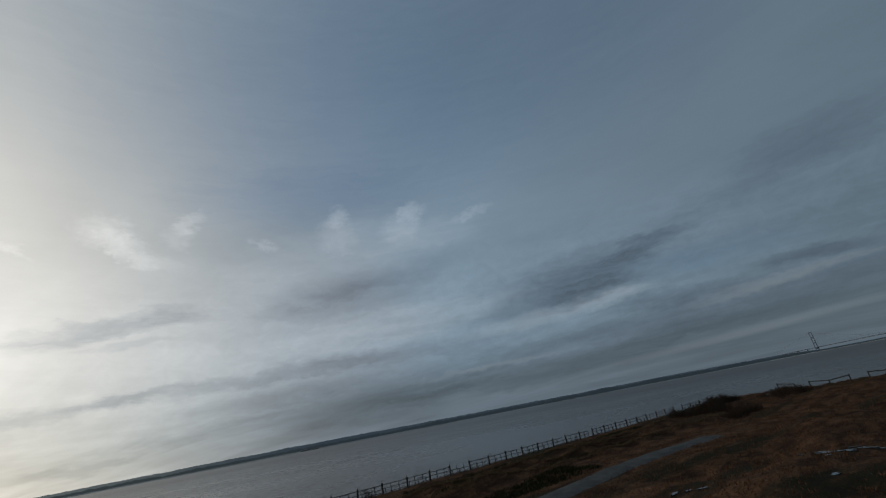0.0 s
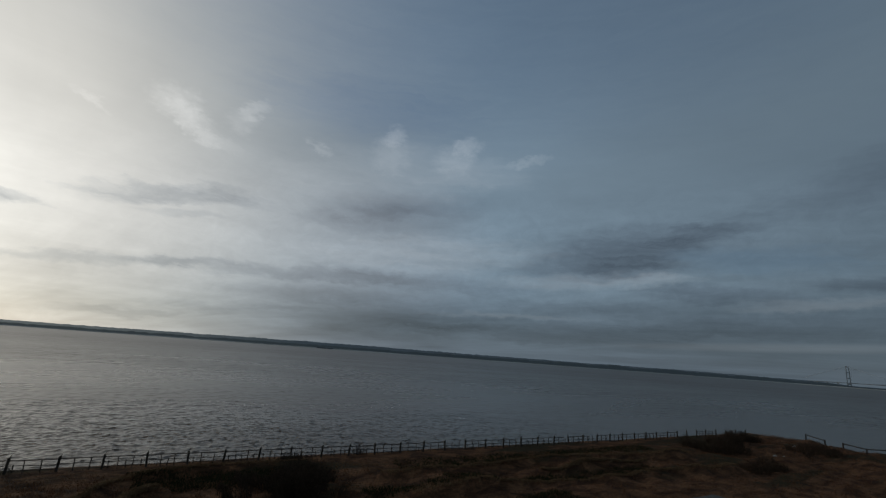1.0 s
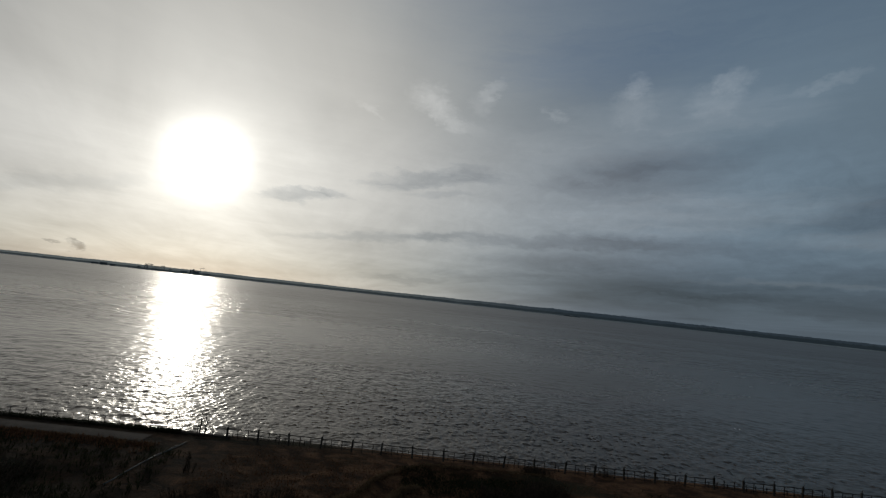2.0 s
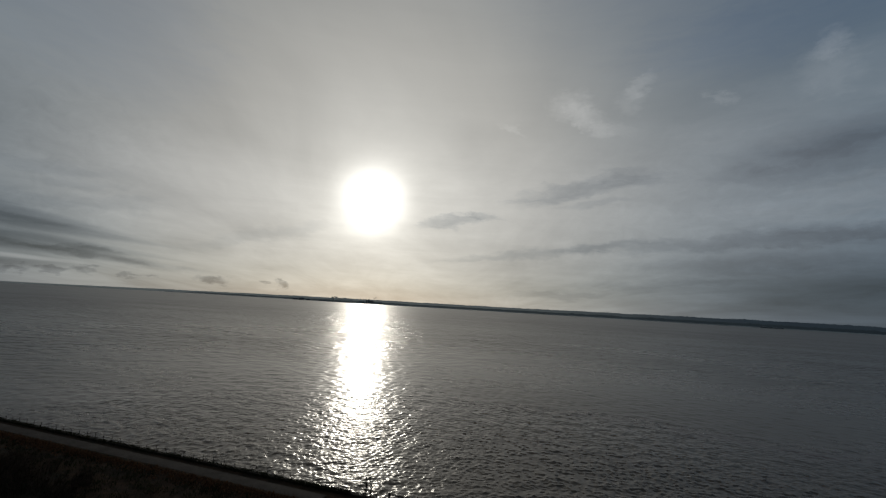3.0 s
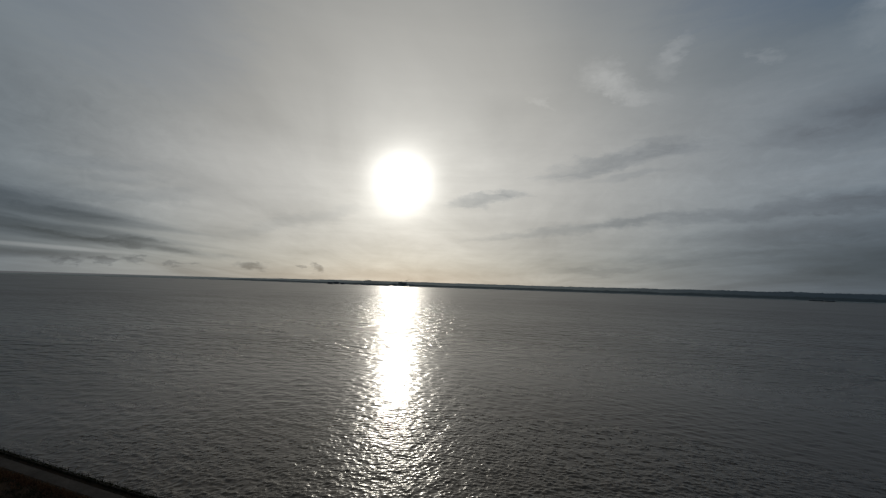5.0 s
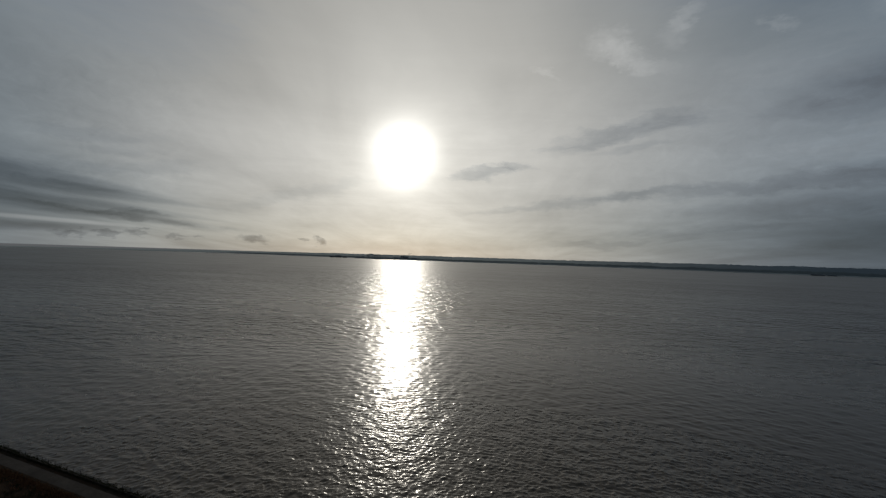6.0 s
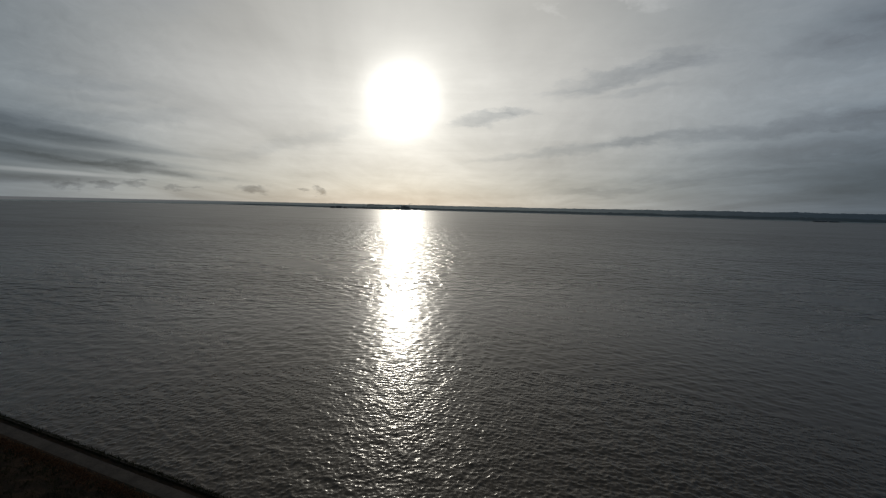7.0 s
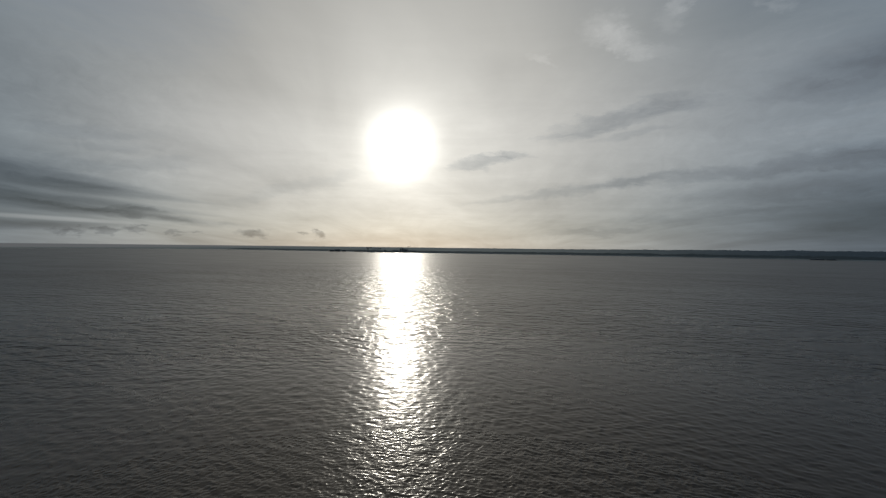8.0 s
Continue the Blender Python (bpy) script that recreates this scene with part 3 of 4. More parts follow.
def puddle(x, y, long, wide, turn, seed):
    """A shallow pool with a ragged outline, lying level in the grass."""
    bm = bmesh.new()
    ring = []
    n = 40
    for k in range(n):
        a = 2 * math.pi * k / n
        r = 1 + 0.7 * noise.noise((math.cos(a) * 1.6, math.sin(a) * 1.6, seed)) + 0.6 * noise.noise((math.cos(a) * 5, math.sin(a) * 5, seed))
        ring.append((math.cos(a) * long * r / 2, math.sin(a) * wide * r / 2))
    c, s = math.cos(radians(turn)), math.sin(radians(turn))
    spots = [(x + p * c - q * s, y + p * s + q * c) for p, q in ring]
    level = sum(mound(p, q) for p, q in spots) / n * 0.5 + mound(x, y) * 0.5 + 0.035
    top = [bm.verts.new((p, q, level)) for p, q in spots]
    low = [bm.verts.new((p, q, level - 0.5)) for p, q in spots]
    bm.faces.new(top)
    for k in range(n):
        bm.faces.new((top[k], low[k], low[(k + 1) % n], top[(k + 1) % n]))
    me = bpy.data.meshes.new("puddle")
    bm.to_mesh(me)
    bm.free()
    me.materials.append(PUDDLE)
    tagged(new("puddle", me), "shallow rainwater pool lying in rough brown grass", "puddle", "puddles in the grass")


pools = random.Random(17)
for k in range(26):
    lie = pools.uniform(-3.4, 3.4)
    puddle(33.4 - 0.28 * lie + pools.gauss(0, 0.7), -45.2 + lie + pools.gauss(0, 0.2), pools.uniform(0.35, 1.3), pools.uniform(0.14, 0.42),
           pools.uniform(-100, -50), k + 1.0)
for k, (x, y) in enumerate(((20.2, -39.6), (20.9, -40.3), (19.7, -38.9), (22.8, -47.0), (29.8, -44.6))):
    puddle(x, y, pools.uniform(0.6, 1.1), pools.uniform(0.2, 0.45), pools.uniform(-60, 10), k + 40.0)
wet = ribbon("gutter", [(-31.6, -2.4), (-32.0, -5.0), (-32.3, -8.0), (-32.7, -13.4)], 0.09, PUDDLE, 0.11, "narrow water-filled rut shining across the grass", "gutter", 0.25)


# ---------------------------------------------------------------- sea wall, railings and barriers
def sea_wall():
    """Low kerb under the railing and a sloping apron of stone down to the water."""
    wall = new("sea_wall", None)
    tagged(wall, "low dark concrete sea wall with a sloped apron", "wall", kind="structure")
    x = -420.0
    while x < -30:
        step = 6.0 if x > -240 else 20.0
        bm = bmesh.new()
        box(bm, x, x + step - 0.03, 0.18, 0.52, -0.3, 0.22 + 0.03 * noise.noise((x, 0, 0)), 0.02)
        part("coping", bm, CONCRETE, wall)
        x += step


def armour():
    """Tumbled stones on the bank, as one heap."""
    rng = random.Random(5)
    verts, faces = [], []
    for _ in range(1200):
        x = rng.uniform(-28, 117)
        out = rng.uniform(1.0, 5.0)
        y = coast(x) + out
        z = -out * 0.75 - 0.1
        s = rng.uniform(0.25, 0.6)
        start = len(verts)
        turn = Euler((rng.uniform(0, 3), rng.uniform(0, 3), rng.uniform(0, 3))).to_matrix()
        for cx in (-1, 1):
            for cy in (-1, 1):
                for cz in (-1, 1):
                    v = turn @ Vector((cx * rng.uniform(0.6, 1), cy * rng.uniform(0.5, 0.9), cz * rng.uniform(0.4, 0.8))) * s
                    verts.append((x + v.x, y + v.y, z + v.z))
        for f in ((0, 1, 3, 2), (4, 6, 7, 5), (0, 4, 5, 1), (2, 3, 7, 6), (0, 2, 6, 4), (1, 5, 7, 3)):
            faces.append(tuple(start + k for k in f))
    tagged(new("armour_stones", mesh_of("armour_stones", verts, faces, ROCK)), "tumbled dark armour stones along the bank at the water", "stones", kind="stuff")


PITCH = 3.54


def fence_meshes():
    made = {}
    for name, size in (("post", (0.10, 0.085, 1.32)), ("upright", (0.042, 0.034, 1.10)), ("stub", (0.042, 0.034, 0.68)), ("thin_post", (0.034, 0.03, 1.05))):
        bm = bmesh.new()
        box(bm, -size[0], size[0], -size[1], size[1], -0.25, size[2], 0.012)
        if name == "post":
            beam(bm, (0, 0, 1.28), (0.14, 0.06, 1.62), 0.035, 4, 0.022)
        me = bpy.data.meshes.new(name)
        bm.to_mesh(me)
        bm.free()
        me.materials.append(WOOD if name == "post" else STEEL)
        made[name] = me
    return made


FENCE = fence_meshes()


def stand(name, me, x, y, parent, lean=0.0, tip=0.0):
    ob = new(name, me)
    ob.parent = parent
    ob.matrix_basis = pose(x, y, 0, tip, lean, 0)
    return ob


def rail(name, parent, a, b, r=0.024, mat=None):
    bm = bmesh.new()
    beam(bm, a, b, r, 5)
    return part(name, bm, mat or STEEL, parent)


def fence():
    """Old promenade railing: stout posts, thin uprights and rails, with bays that have lost some of theirs."""
    rng = random.Random(11)
    ob = new("fence", None)
    tagged(ob, "old dark post-and-rail fence with missing rails along the bank", "fence")
    for i in range(-8, 32):
        x = i * PITCH + rng.uniform(-0.08, 0.08)
        y = 0.0 if i < 27 else -(i - 27) * 0.35
        far = i > 22
        gone = far and i in (24, 25, 28, 29, 30, 31)
        stand("post", FENCE["post"], x, y, ob, rng.uniform(-4, 5), rng.uniform(-3, 3))
        if i == 31 or gone:
            continue
        x2 = x + PITCH
        y2 = 0.0 if i + 1 < 27 else -(i - 26) * 0.35
        lost = rng.random()
        if lost > 0.2 or i % 5 == 0:
            rail("top_rail", ob, (x, y, 1.10 + rng.uniform(-0.03, 0.03)), (x2, y2, 1.10 + rng.uniform(-0.03, 0.03)), 0.046)
        elif lost > 0.08:
            rail("top_rail", ob, (x, y, 1.10), (x + 0.7 * PITCH, y2, 1.07), 0.046)
        rail("mid_rail", ob, (x, y, 0.64 + rng.uniform(-0.03, 0.03)), (x2, y2, 0.62 + rng.uniform(-0.05, 0.03)), 0.034)
        if rng.random() > 0.3:
            rail("low_rail", ob, (x, y, 0.22), (x2, y2, 0.22), 0.034)
        for f in (0.34, 0.68):
            if rng.random() > 0.08:
                stand("upright", FENCE["upright"], x + f * PITCH, y + f * (y2 - y), ob, rng.uniform(-3, 3))
        for f in (0.14, 0.50, 0.86):
            if rng.random() > 0.35:
                stand("stub", FENCE["stub"], x + f * PITCH + rng.uniform(-0.1, 0.1), y + 0.35, ob, rng.uniform(-4, 4))


def railing():
    """Thinner railing on the sea wall: close posts with two wires."""
    rng = random.Random(21)
    ob = new("railing", None)
    tagged(ob, "thin dark railing of close posts on the sea wall", "railing")
    x = -8 * PITCH - 0.5 * PITCH
    while x > -300:
        stand("post", FENCE["thin_post"], x, 0.35, ob, rng.uniform(-3, 4), rng.uniform(-3, 3))
        x -= 0.5 * PITCH
    for z in (1.02, 0.72):
        x = -8 * PITCH - 0.5 * PITCH
        while x > -296:
            sag = rng.uniform(-0.02, 0.02)
            rail("rail", ob, (x, 0.35, z + sag), (x - 2 * PITCH, 0.35, z + sag), 0.012)
            x -= 2 * PITCH


def barrier(points, label):
    """Low timber knee rail: posts with a heavy top rail."""
    ob = new("barrier", None)
    ob.location = (points[0][0], points[0][1], 0)
    tagged(ob, label, "barrier", "timber barriers at the bank's corner")
    o = Vector(points[0])
    for p in points:
        q = Vector(p) - o
        bm = bmesh.new()
        z = mound(*p)
        box(bm, q.x - 0.11, q.x + 0.11, q.y - 0.11, q.y + 0.11, z - 0.3, z + 1.25, 0.02)
        part("post", bm, WOOD, ob)
    for a, b in zip(points, points[1:]):
        p, q = Vector(a) - o, Vector(b) - o
        bm = bmesh.new()
        beam(bm, (p.x, p.y, mound(*a) + 1.08), (q.x, q.y, mound(*b) + 1.08), 0.10, 4)
        part("top_rail", bm, WOOD, ob)


sea_wall()
armour()
fence()
railing()
barrier([(121.2, -8.9), (119.6, -12.9)], "dark timber barrier of two posts and a rail")
barrier([(118.4, -16.4), (117.6, -20.4), (118.4, -24.0)], "long dark timber barrier of three posts and a rail")
barrier([(119.6, -27.0), (121.5, -31.0), (124.0, -35.0)], "dark timber barrier of three posts on brown grass")


# ---------------------------------------------------------------- scrub and grass
def bramble(x, y, rx, ry, h, seed, label, thin=0.022, count=900, category="bush"):
    """A leafless thicket: stems that arch out from many feet and split into twigs."""
    rng = random.Random(seed)
    verts, faces = [], []

    def twig(a, b, r):
        d = (b - a).normalized()
        side = d.cross(Vector((rng.uniform(-1, 1), rng.uniform(-1, 1), rng.uniform(-1, 1)))).normalized() * r
        other = d.cross(side).normalized() * r
        s = len(verts)
        verts.extend([a + side, a - side * 0.5 + other, a - side * 0.5 - other, b])
        faces.extend([(s, s + 1, s + 3), (s + 1, s + 2, s + 3), (s + 2, s, s + 3)])

    for _ in range(count):
        a = rng.uniform(0, 2 * math.pi)
        r = math.sqrt(rng.random())
        fx, fy = x + rx * r * math.cos(a), y + ry * r * math.sin(a)
        foot = Vector((fx, fy, mound(fx, fy) - 0.1))
        clump = noise.noise((fx * 0.33, fy * 0.33, seed * 3.1)) + 0.5 * noise.noise((fx * 0.9, fy * 0.9, seed))
        if clump < r * 0.75 - 0.55 + rng.uniform(-0.12, 0.12):
            continue
        tall = h * (1.0 - 0.6 * r * r) * rng.uniform(0.5, 1.15) * max(0.85 + 0.9 * clump, 0.25)
        lean = Vector((math.cos(a) * r + rng.uniform(-0.5, 0.5), math.sin(a) * r + rng.uniform(-0.5, 0.5), 0)) * tall * 0.45
        mid = foot + lean * 0.4 + Vector((0, 0, tall * 0.6))
        tip = foot + lean + Vector((0, 0, tall))
        twig(foot, mid, thin)
        twig(mid, tip, thin * 0.7)
        for _ in range(3):
            t = rng.uniform(0.2, 1.0)
            p = foot.lerp(mid, t) if rng.random() < 0.4 else mid.lerp(tip, t)
            twig(p, p + Vector((rng.uniform(-1, 1), rng.uniform(-1, 1), rng.uniform(-0.2, 0.9))) * tall * 0.28, thin * 0.6)
    ob = new("bush", mesh_of("bush", [v - Vector((x, y, 0)) for v in verts], faces, TWIG))
    ob.location = (x, y, 0)
    tagged(ob, label, category)


bramble(4.0, -11.0, 6.0, 4.6, 2.0, 1, "dark low bramble thicket on the rough grass", 0.04, 4200)
bramble(7.0, -1.6, 3.2, 1.0, 1.2, 2, "dark bramble clump against the fence", 0.028, 600)
bramble(95.0, -6.5, 10.0, 3.0, 1.9, 3, "large dark leafless thicket near the bank's corner", 0.06, 2600)
bramble(81.0, -9.5, 7.5, 5.0, 2.2, 4, "dark bramble mound on brown grass", 0.04, 1800)
bramble(100.0, -18.0, 9.0, 4.0, 1.4, 5, "low dark scrub behind the timber barriers", 0.05, 1300)
bramble(74.5, 0.3, 1.4, 0.8, 2.0, 6, "small leafless shrub beside the fence", 0.022, 110)
bramble(15.8, 0.6, 0.9, 0.7, 1.4, 7, "small leafless shrub growing through the fence", 0.018, 110)
bramble(-20.0, -15.0, 8.0, 4.0, 1.0, 8, "dark flattened scrub on the rough grass", 0.035, 1500)
bramble(-44.0, -17.0, 9.0, 7.0, 1.6, 9, "dark bramble thicket inland of the sea-wall walk", 0.04, 2200)
bramble(-72.0, -14.0, 12.0, 6.0, 1.8, 10, "long dark thicket inland of the sea-wall walk", 0.045, 2600)
bramble(-102.0, -14.0, 14.0, 6.5, 2.0, 12, "long dark thicket beyond the orange grass", 0.05, 2400)
bramble(70.5, -21.5, 6.0, 2.5, 1.3, 13, "low dark scrub between grass mounds", 0.04, 1100)


def sapling(x, y, h, seed):
    rng = random.Random(seed)
    ob = new("sapling", None)
    ob.location = (x, y, 0)
    tagged(ob, "thin leafless sapling standing in rough grass", "sapling")
    for k in range(5):
        bm = bmesh.new()
        a = Vector((rng.uniform(-0.7, 0.7), rng.uniform(-0.3, 0.3), -0.1))
        tall = h * (1.0 if k < 2 else rng.uniform(0.45, 0.7))
        b = a + Vector((rng.uniform(-0.3, 0.4), rng.uniform(-0.3, 0.3), tall))
        beam(bm, a, b, 0.06, 5, 0.014)
        for _ in range(26):
            p = a.lerp(b, rng.uniform(0.25, 0.95))
            beam(bm, p, p + Vector((rng.uniform(-0.6, 0.6), rng.uniform(-0.6, 0.6), rng.uniform(0.2, 0.7))) * h * 0.22, 0.024, 3, 0.006)
        part("stem", bm, TWIG, ob)


sapling(-31.0, 0.2, 2.9, 4)
sapling(-27.3, -9.9, 2.0, 9)


def on_path(x, y):
    if x < -34 and -3.2 + 0.35 * noise.noise((x * 0.7, 0, 2)) < y < 0.05:
        return True
    if -36 < x < -28 and abs(x - (-31.6 + (y + 2.4) * 0.1)) < 0.16 and -14 < y < -1:
        return True
    if x < 47 and abs(y - road_line(x)) < 1.6 + 0.3 * noise.noise((x * 0.6, 0, 4)):
        return True
    return (x - 33.0) ** 2 / 3 + (y + 45.2) ** 2 / 5 < 1


def tufts(name, mat, count, spots, tall, spread, label, seed, blades=7):
    """Clumps of blades over the land, as one object."""
    rng = np.random.default_rng(seed)
    verts, faces = [], []
    placed = 0
    while placed < count:
        x, y = spots(rng)
        if on_path(x, y):
            continue
        placed += 1
        z = mound(x, y) - 0.03
        size = tall * rng.uniform(0.5, 1.3) * min(1.0, 0.35 + max(-y, 0) * 0.12 if y > -6 and x > -30 else 1.0)
        for _ in range(blades):
            bx, by = x + rng.normal(0, spread), y + rng.normal(0, spread)
            lean = rng.normal(0, 0.45, 2) * size + (0.12 * size, 0.0)
            ang = rng.uniform(0, math.pi)
            wx, wy = math.cos(ang) * 0.03 * (1 + size), math.sin(ang) * 0.03 * (1 + size)
            s = len(verts)
            hgt = size * rng.uniform(0.6, 1.1)
            verts += [(bx - wx, by - wy, z), (bx + wx, by + wy, z),
                      (bx + lean[0] * 0.4 + wx * 0.7, by + lean[1] * 0.4 + wy * 0.7, z + hgt * 0.65),
                      (bx + lean[0] * 0.4 - wx * 0.7, by + lean[1] * 0.4 - wy * 0.7, z + hgt * 0.65),
                      (bx + lean[0], by + lean[1], z + hgt)]
            faces += [(s, s + 1, s + 2, s + 3), (s + 3, s + 2, s + 4)]
    tagged(new(name, mesh_of(name, verts, faces, mat)), label, "grass", kind="stuff")


def rough_land(rng):
    x = rng.uniform(-26, 122)
    return x, rng.uniform(-50 if x > 10 else -24, -0.4)


tufts("dead_grass", GRASS, 13000, rough_land, 0.19, 0.38, "tussocks of dead brown grass over the foreshore", 1)
def ridge_spot(rng):
    line = RIDGES[int(rng.integers(0, len(RIDGES)))]
    k = int(rng.integers(0, len(line) - 1))
    t = rng.random()
    return line[k][0] + t * (line[k + 1][0] - line[k][0]) + rng.normal(0, 0.18), line[k][1] + t * (line[k + 1][1] - line[k][1]) + rng.normal(0, 0.18)


tufts("ridge_grass", STRAW, 4200, ridge_spot, 0.22, 0.12, "pale straw-coloured grass along the tops of the mounds", 6)
def hollow_spot(rng):
    x0, x1, y0, y1 = ((18, 66, -7.6, -3.6), (10, 52, -16.4, -14.2), (-8, 6, -9.0, -3.8), (10, 30, -25, -21))[int(rng.integers(0, 4))]
    return rng.uniform(x0, x1), rng.uniform(y0, y1)


tufts("hollow_grass", GREEN, 3600, hollow_spot, 0.28, 0.3, "dark green coarse grass in the hollows between mounds", 7)
tufts("walk_verge_grass", GRASS, 3800, lambda r: (r.uniform(-190, -34), -3.5 - abs(r.normal(0, 1.1))), 0.32, 0.22, "strip of orange dead grass beside the sea-wall walk", 2)
tufts("inland_grass", GREEN, 4500, lambda r: (r.uniform(-190, -30), r.uniform(-24, -5)), 0.45, 0.3, "dark coarse grass inland of the walk", 3)
tufts("wall_top_grass", GREEN, 3000, lambda r: (-34 - 150 * r.random() ** 1.5, r.uniform(0.12, 0.65)), 0.40, 0.14, "fringe of dark coarse grass over the sea wall", 5)
tufts("bank_grass", GREEN, 6500, lambda r: (r.uniform(-220, 117), r.uniform(0.10, 0.9)), 0.14, 0.2, "coarse dark grass along the foot of the fence", 4)


# ---------------------------------------------------------------- far things: bridge, jetty, works
def far_spot(a, d):
    return Vector((d * math.sin(radians(a)) - 7.0, d * math.cos(radians(a)) - 50.0, 0))


def bridge():
    """One tower of a long suspension bridge with its deck and main cables, four and a half kilometres off."""
    ob = new("suspension_bridge", None)
    at = far_spot(73.7, 4560)
    ob.location = at
    tagged(ob, "grey concrete suspension bridge tower and deck far across the water", "bridge")
    run = Vector((-0.48, -0.877, 0)).normalized()
    wide = Vector((-run.y, run.x, 0))
    z0, top = WATER_Z - 2, 152.0
    for s in (-1, 1):
        bm = bmesh.new()
        a, b = wide * (13.5 * s), wide * (10.8 * s)
        beam(bm, (a.x, a.y, z0), (b.x, b.y, top), 4.6, 4, 3.6)
        part("tower_leg", bm, TOWER, ob)
    for z in (24.0, 66.0, 106.0, 147.0):
        bm = bmesh.new()
        f = 13.5 - 2.7 * z / top
        a, b = wide * -f, wide * f
        beam(bm, (a.x, a.y, z), (b.x, b.y, z), 3.4, 4)
        part("cross_beam", bm, TOWER, ob)
    bm = bmesh.new()
    box(bm, -22, 22, -16, 16, z0, 6.0, 1.0)
    part("pier", bm, TOWER, ob)
    bm = bmesh.new()
    for k in range(-20, 60):
        a, b = run * (k * 20.0), run * (k * 20.0 + 20.0)
        z1 = 30.0 + 4.0 * math.sin(max(min((k + 20) / 90, 1), 0) * math.pi)
        z2 = 30.0 + 4.0 * math.sin(max(min((k + 21) / 90, 1), 0) * math.pi)
        vs = []
        for c, z in ((a, z1), (b, z2)):
            for off, dz in ((-14, 0.6), (14, 0.6), (9, -3.6), (-9, -3.6)):
                q = c + wide * off
                vs.append(bm.verts.new((q.x, q.y, z + dz)))
        for f in ((0, 1, 5, 4), (1, 2, 6, 5), (2, 3, 7, 6), (3, 0, 4, 7)):
            bm.faces.new([vs[n] for n in f])
    part("deck", bm, TOWER, ob)
    for s in (-1, 1):
        bm = bmesh.new()
        main = []
        for k in range(0, 41):
            d = k / 40 * 1200
            z = 34 + 117 * ((d - 705) / 705) ** 2
            q = run * d + wide * (11 * s)
            main.append(Vector((q.x, q.y, z)))
        for p, q in zip(main, main[1:]):
            beam(bm, p, q, 0.4, 4)
        p = run * -400 + wide * (11 * s)
        beam(bm, main[0], (p.x, p.y, 48), 0.4, 4)
        part("main_cable", bm, TOWER, ob)
        bm = bmesh.new()
        for k in range(1, 56):
            d = k * 18.0
            z = 34 + 117 * ((d - 705) / 705) ** 2
            q = run * d + wide * (11 * s)
            beam(bm, (q.x, q.y, 31), (q.x, q.y, z), 0.16, 3)
        hang = part("hanger", bm, TOWER, ob)
        hang["kind"] = "stuff"
    for k in range(1, 5):
        bm = bmesh.new()
        q = run * (-90.0 * k)
        box(bm, q.x - 4, q.x + 4, q.y - 4, q.y + 4, z0, 28, 0.3)
        part("side_pier", bm, TOWER, ob)


def jetty():
    """Piled jetty with loading gantries in front of the far shore."""
    ob = new("jetty", None)
    a, b = far_spot(-33.4, 3330), far_spot(-28.9, 3360)
    ob.location = a
    tagged(ob, "dark piled cargo jetty with loading gantries on the far shore", "jetty")
    d = b - a
    n = d.normalized()
    side = Vector((-n.y, n.x, 0))
    z = 4.0
    bm = bmesh.new()
    beam(bm, (0, 0, z), (d.x, d.y, z), 2.2, 4)
    part("jetty_deck", bm, PIER, ob)
    for k in range(14):
        p = d * (k / 13)
        bm = bmesh.new()
        beam(bm, (p.x, p.y, WATER_Z - 1), (p.x, p.y, z), 1.3, 6)
        part("pile", bm, PIER, ob)
    rng = random.Random(3)
    for f, w_, h in ((0.20, 14, 12), (0.33, 12, 28), (0.42, 26, 31), (0.56, 24, 21), (0.68, 20, 26), (0.84, 14, 14)):
        p = d * f
        bm = bmesh.new()
        q1, q2 = p - n * w_ / 2, p + n * w_ / 2
        beam(bm, (q1.x, q1.y, z), (q1.x, q1.y, z + h), 1.7, 4)
        beam(bm, (q2.x, q2.y, z), (q2.x, q2.y, z + h), 1.7, 4)
        beam(bm, (q1.x, q1.y, z + h), (q2.x, q2.y, z + h + rng.uniform(-3, 3)), 2.2, 4)
        beam(bm, (q1.x, q1.y, z + h * 0.5), (q2.x, q2.y, z + h), 1.3, 4)
        part("gantry", bm, PIER, ob)


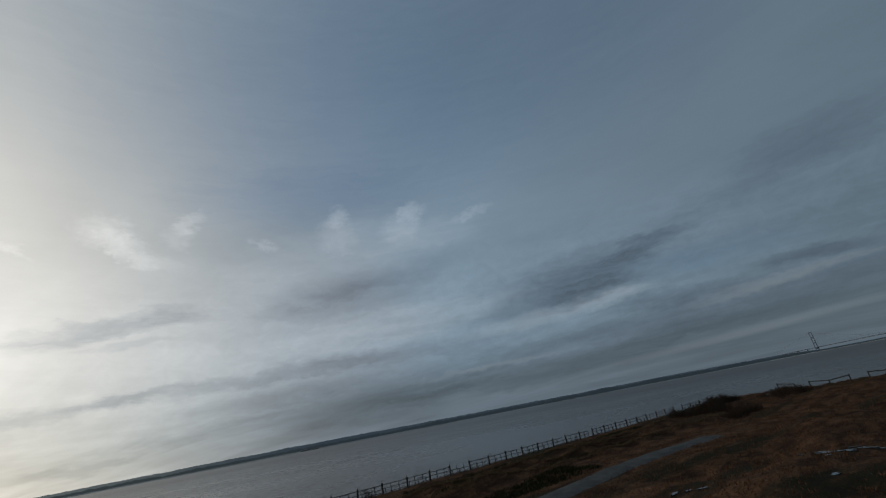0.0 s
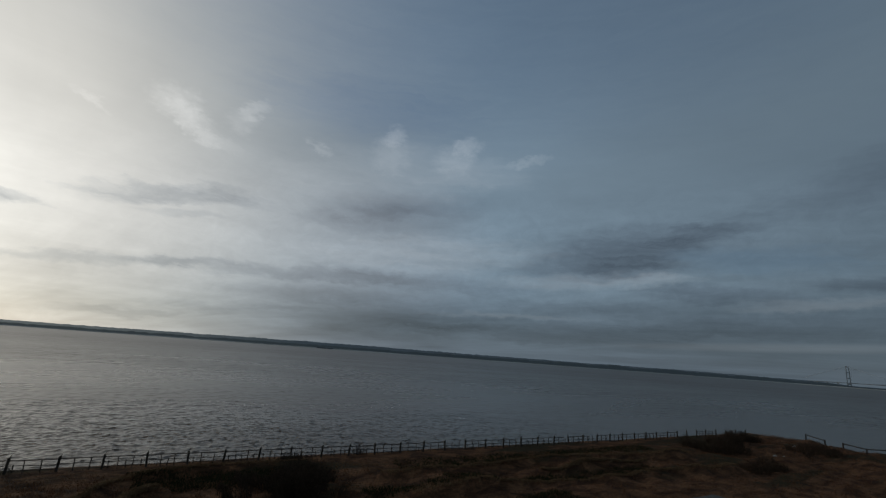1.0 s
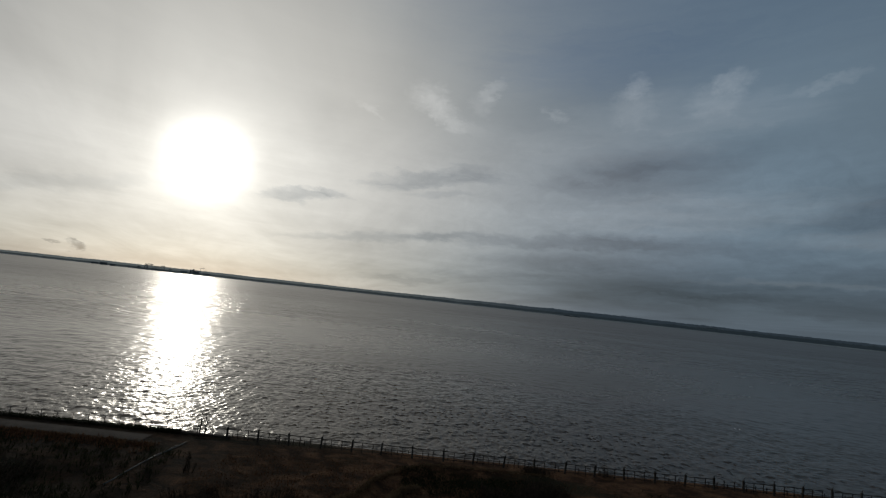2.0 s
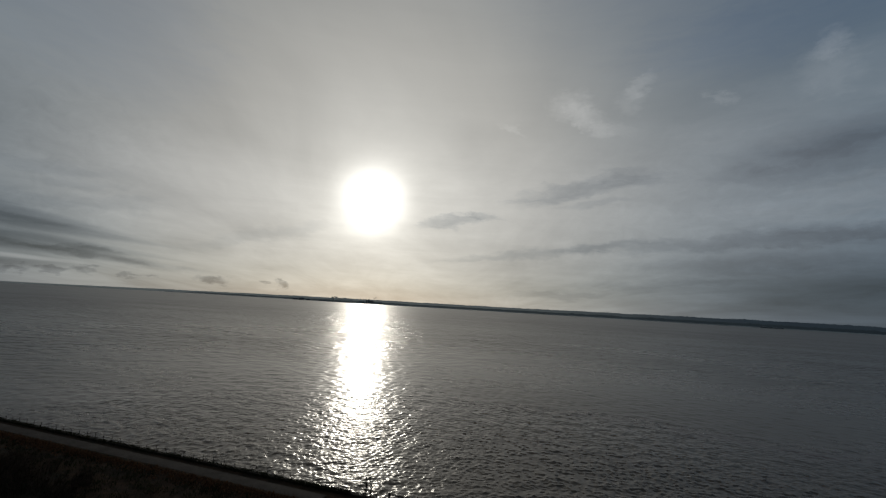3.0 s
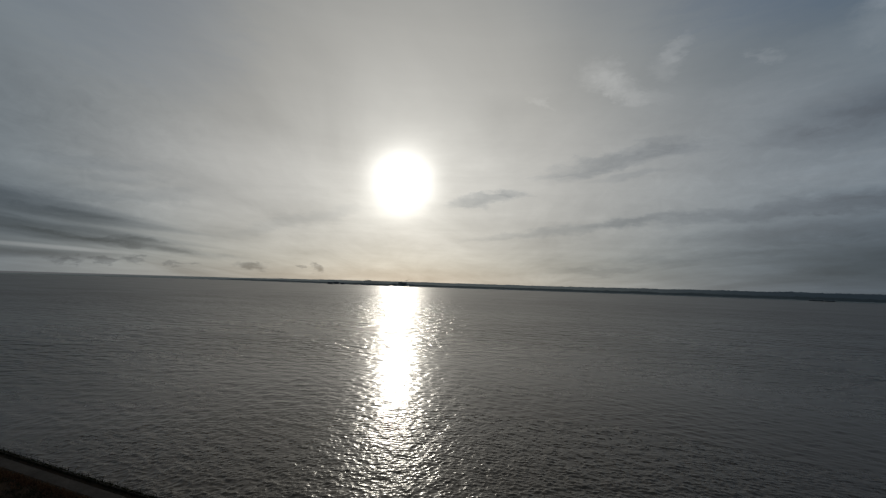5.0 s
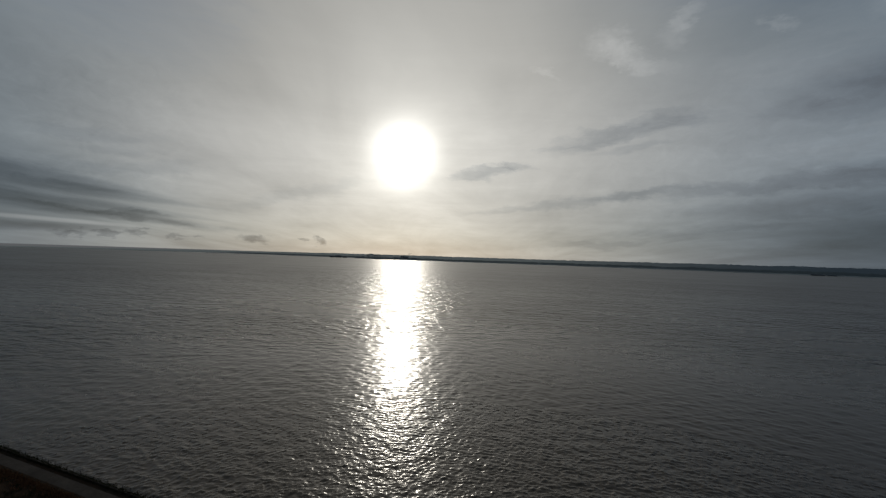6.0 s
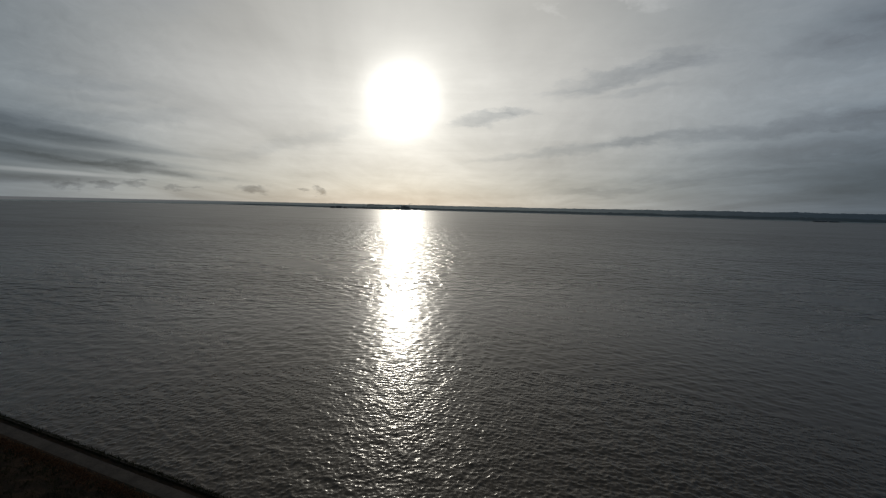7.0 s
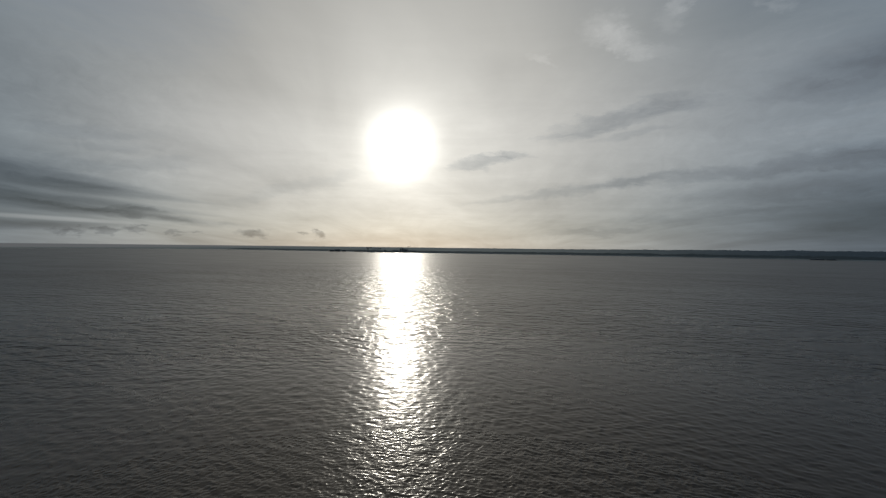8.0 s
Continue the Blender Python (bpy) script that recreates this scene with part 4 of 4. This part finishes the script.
def works(a, d, sheds, label):
    """Sheds, silos and a crane on the far bank."""
    ob = new("works", None)
    at = far_spot(a, d)
    ob.location = at
    tagged(ob, label, "works", "works on the far shore")
    n = Vector((math.cos(radians(a)), -math.sin(radians(a)), 0))
    for kind, off, w_, h in sheds:
        p = n * off
        bm = bmesh.new()
        if kind == "silo":
            beam(bm, (p.x, p.y, -2), (p.x, p.y, h), w_ / 2, 12)
            beam(bm, (p.x, p.y, h), (p.x, p.y, h + w_ * 0.3), w_ / 2, 12, 0.5)
        elif kind == "crane":
            beam(bm, (p.x, p.y, -2), (p.x, p.y, h), 1.3, 4)
            q, r = p - n * w_ * 0.3, p + n * w_
            beam(bm, (q.x, q.y, h - 2), (r.x, r.y, h + 3), 1.0, 4)
        else:
            m = Matrix.Translation(p) @ Matrix.Rotation(-radians(a), 4, "Z")
            vs = [bm.verts.new(m @ Vector(v)) for v in ((-w_ / 2, -9, -2), (w_ / 2, -9, -2), (w_ / 2, 9, -2), (-w_ / 2, 9, -2), (-w_ / 2, -9, h), (w_ / 2, -9, h),
                                                       (w_ / 2, 9, h), (-w_ / 2, 9, h), (-w_ / 2, 0, h * 1.25), (w_ / 2, 0, h * 1.25))]
            for f in ((0, 1, 5, 4), (2, 3, 7, 6), (1, 2, 6, 9, 5), (3, 0, 4, 8, 7), (4, 5, 9, 8), (7, 8, 9, 6)):
                bm.faces.new([vs[k] for k in f])
        part(kind, bm, PIER, ob)


bridge()
jetty()
works(-27.3, 3440, (("shed", -60, 40, 14), ("silo", -22, 13, 27), ("silo", -6, 13, 31), ("shed", 14, 30, 20), ("crane", 34, 22, 44), ("shed", 75, 44, 12)),
      "dark silos, sheds and a crane on the far shore")
works(-35.6, 3640, (("shed", -40, 36, 10), ("shed", 6, 40, 13), ("shed", 55, 30, 9)), "low dark sheds on the far shore")
works(32.8, 3600, (("shed", -60, 50, 22), ("shed", 0, 60, 26), ("shed", 55, 40, 21)), "long dark block of buildings on the far skyline")
works(61.8, 4180, (("shed", -30, 16, 7), ("shed", 0, 22, 8), ("shed", 30, 14, 6)), "small pale sheds at the far waterline")
works(17.6, 3290, (("shed", 0, 60, 5), ("shed", 60, 40, 4)), "low dark sheds on a point of the far shore")


# ---------------------------------------------------------------- small things in the grass
def stone(x, y, size, seed):
    rng = random.Random(seed)
    bm = bmesh.new()
    bmesh.ops.create_icosphere(bm, subdivisions=2, radius=size)
    for v in bm.verts:
        k = 1 + 0.35 * noise.noise(v.co * 3 / size + Vector((seed, 0, 0)))
        v.co = Vector((v.co.x * k * 1.3, v.co.y * k, v.co.z * k * 0.6))
    me = bpy.data.meshes.new("stone")
    bm.to_mesh(me)
    bm.free()
    me.materials.append(PALE)
    ob = new("stone", me)
    ob.matrix_basis = pose(x, y, mound(x, y) + size * 0.2, 0, 0, rng.uniform(0, 180))
    tagged(ob, "pale weathered stone lying in rough grass", "stone", "pale stones in the grass")


for k, (x, y, s) in enumerate(((88.0, -16.0, 0.35), (89.2, -17.0, 0.22), (-8.2, -13.2, 0.16), (36.4, -16.4, 0.2), (104.0, -13.0, 0.3))):
    stone(x, y, s, k + 1)
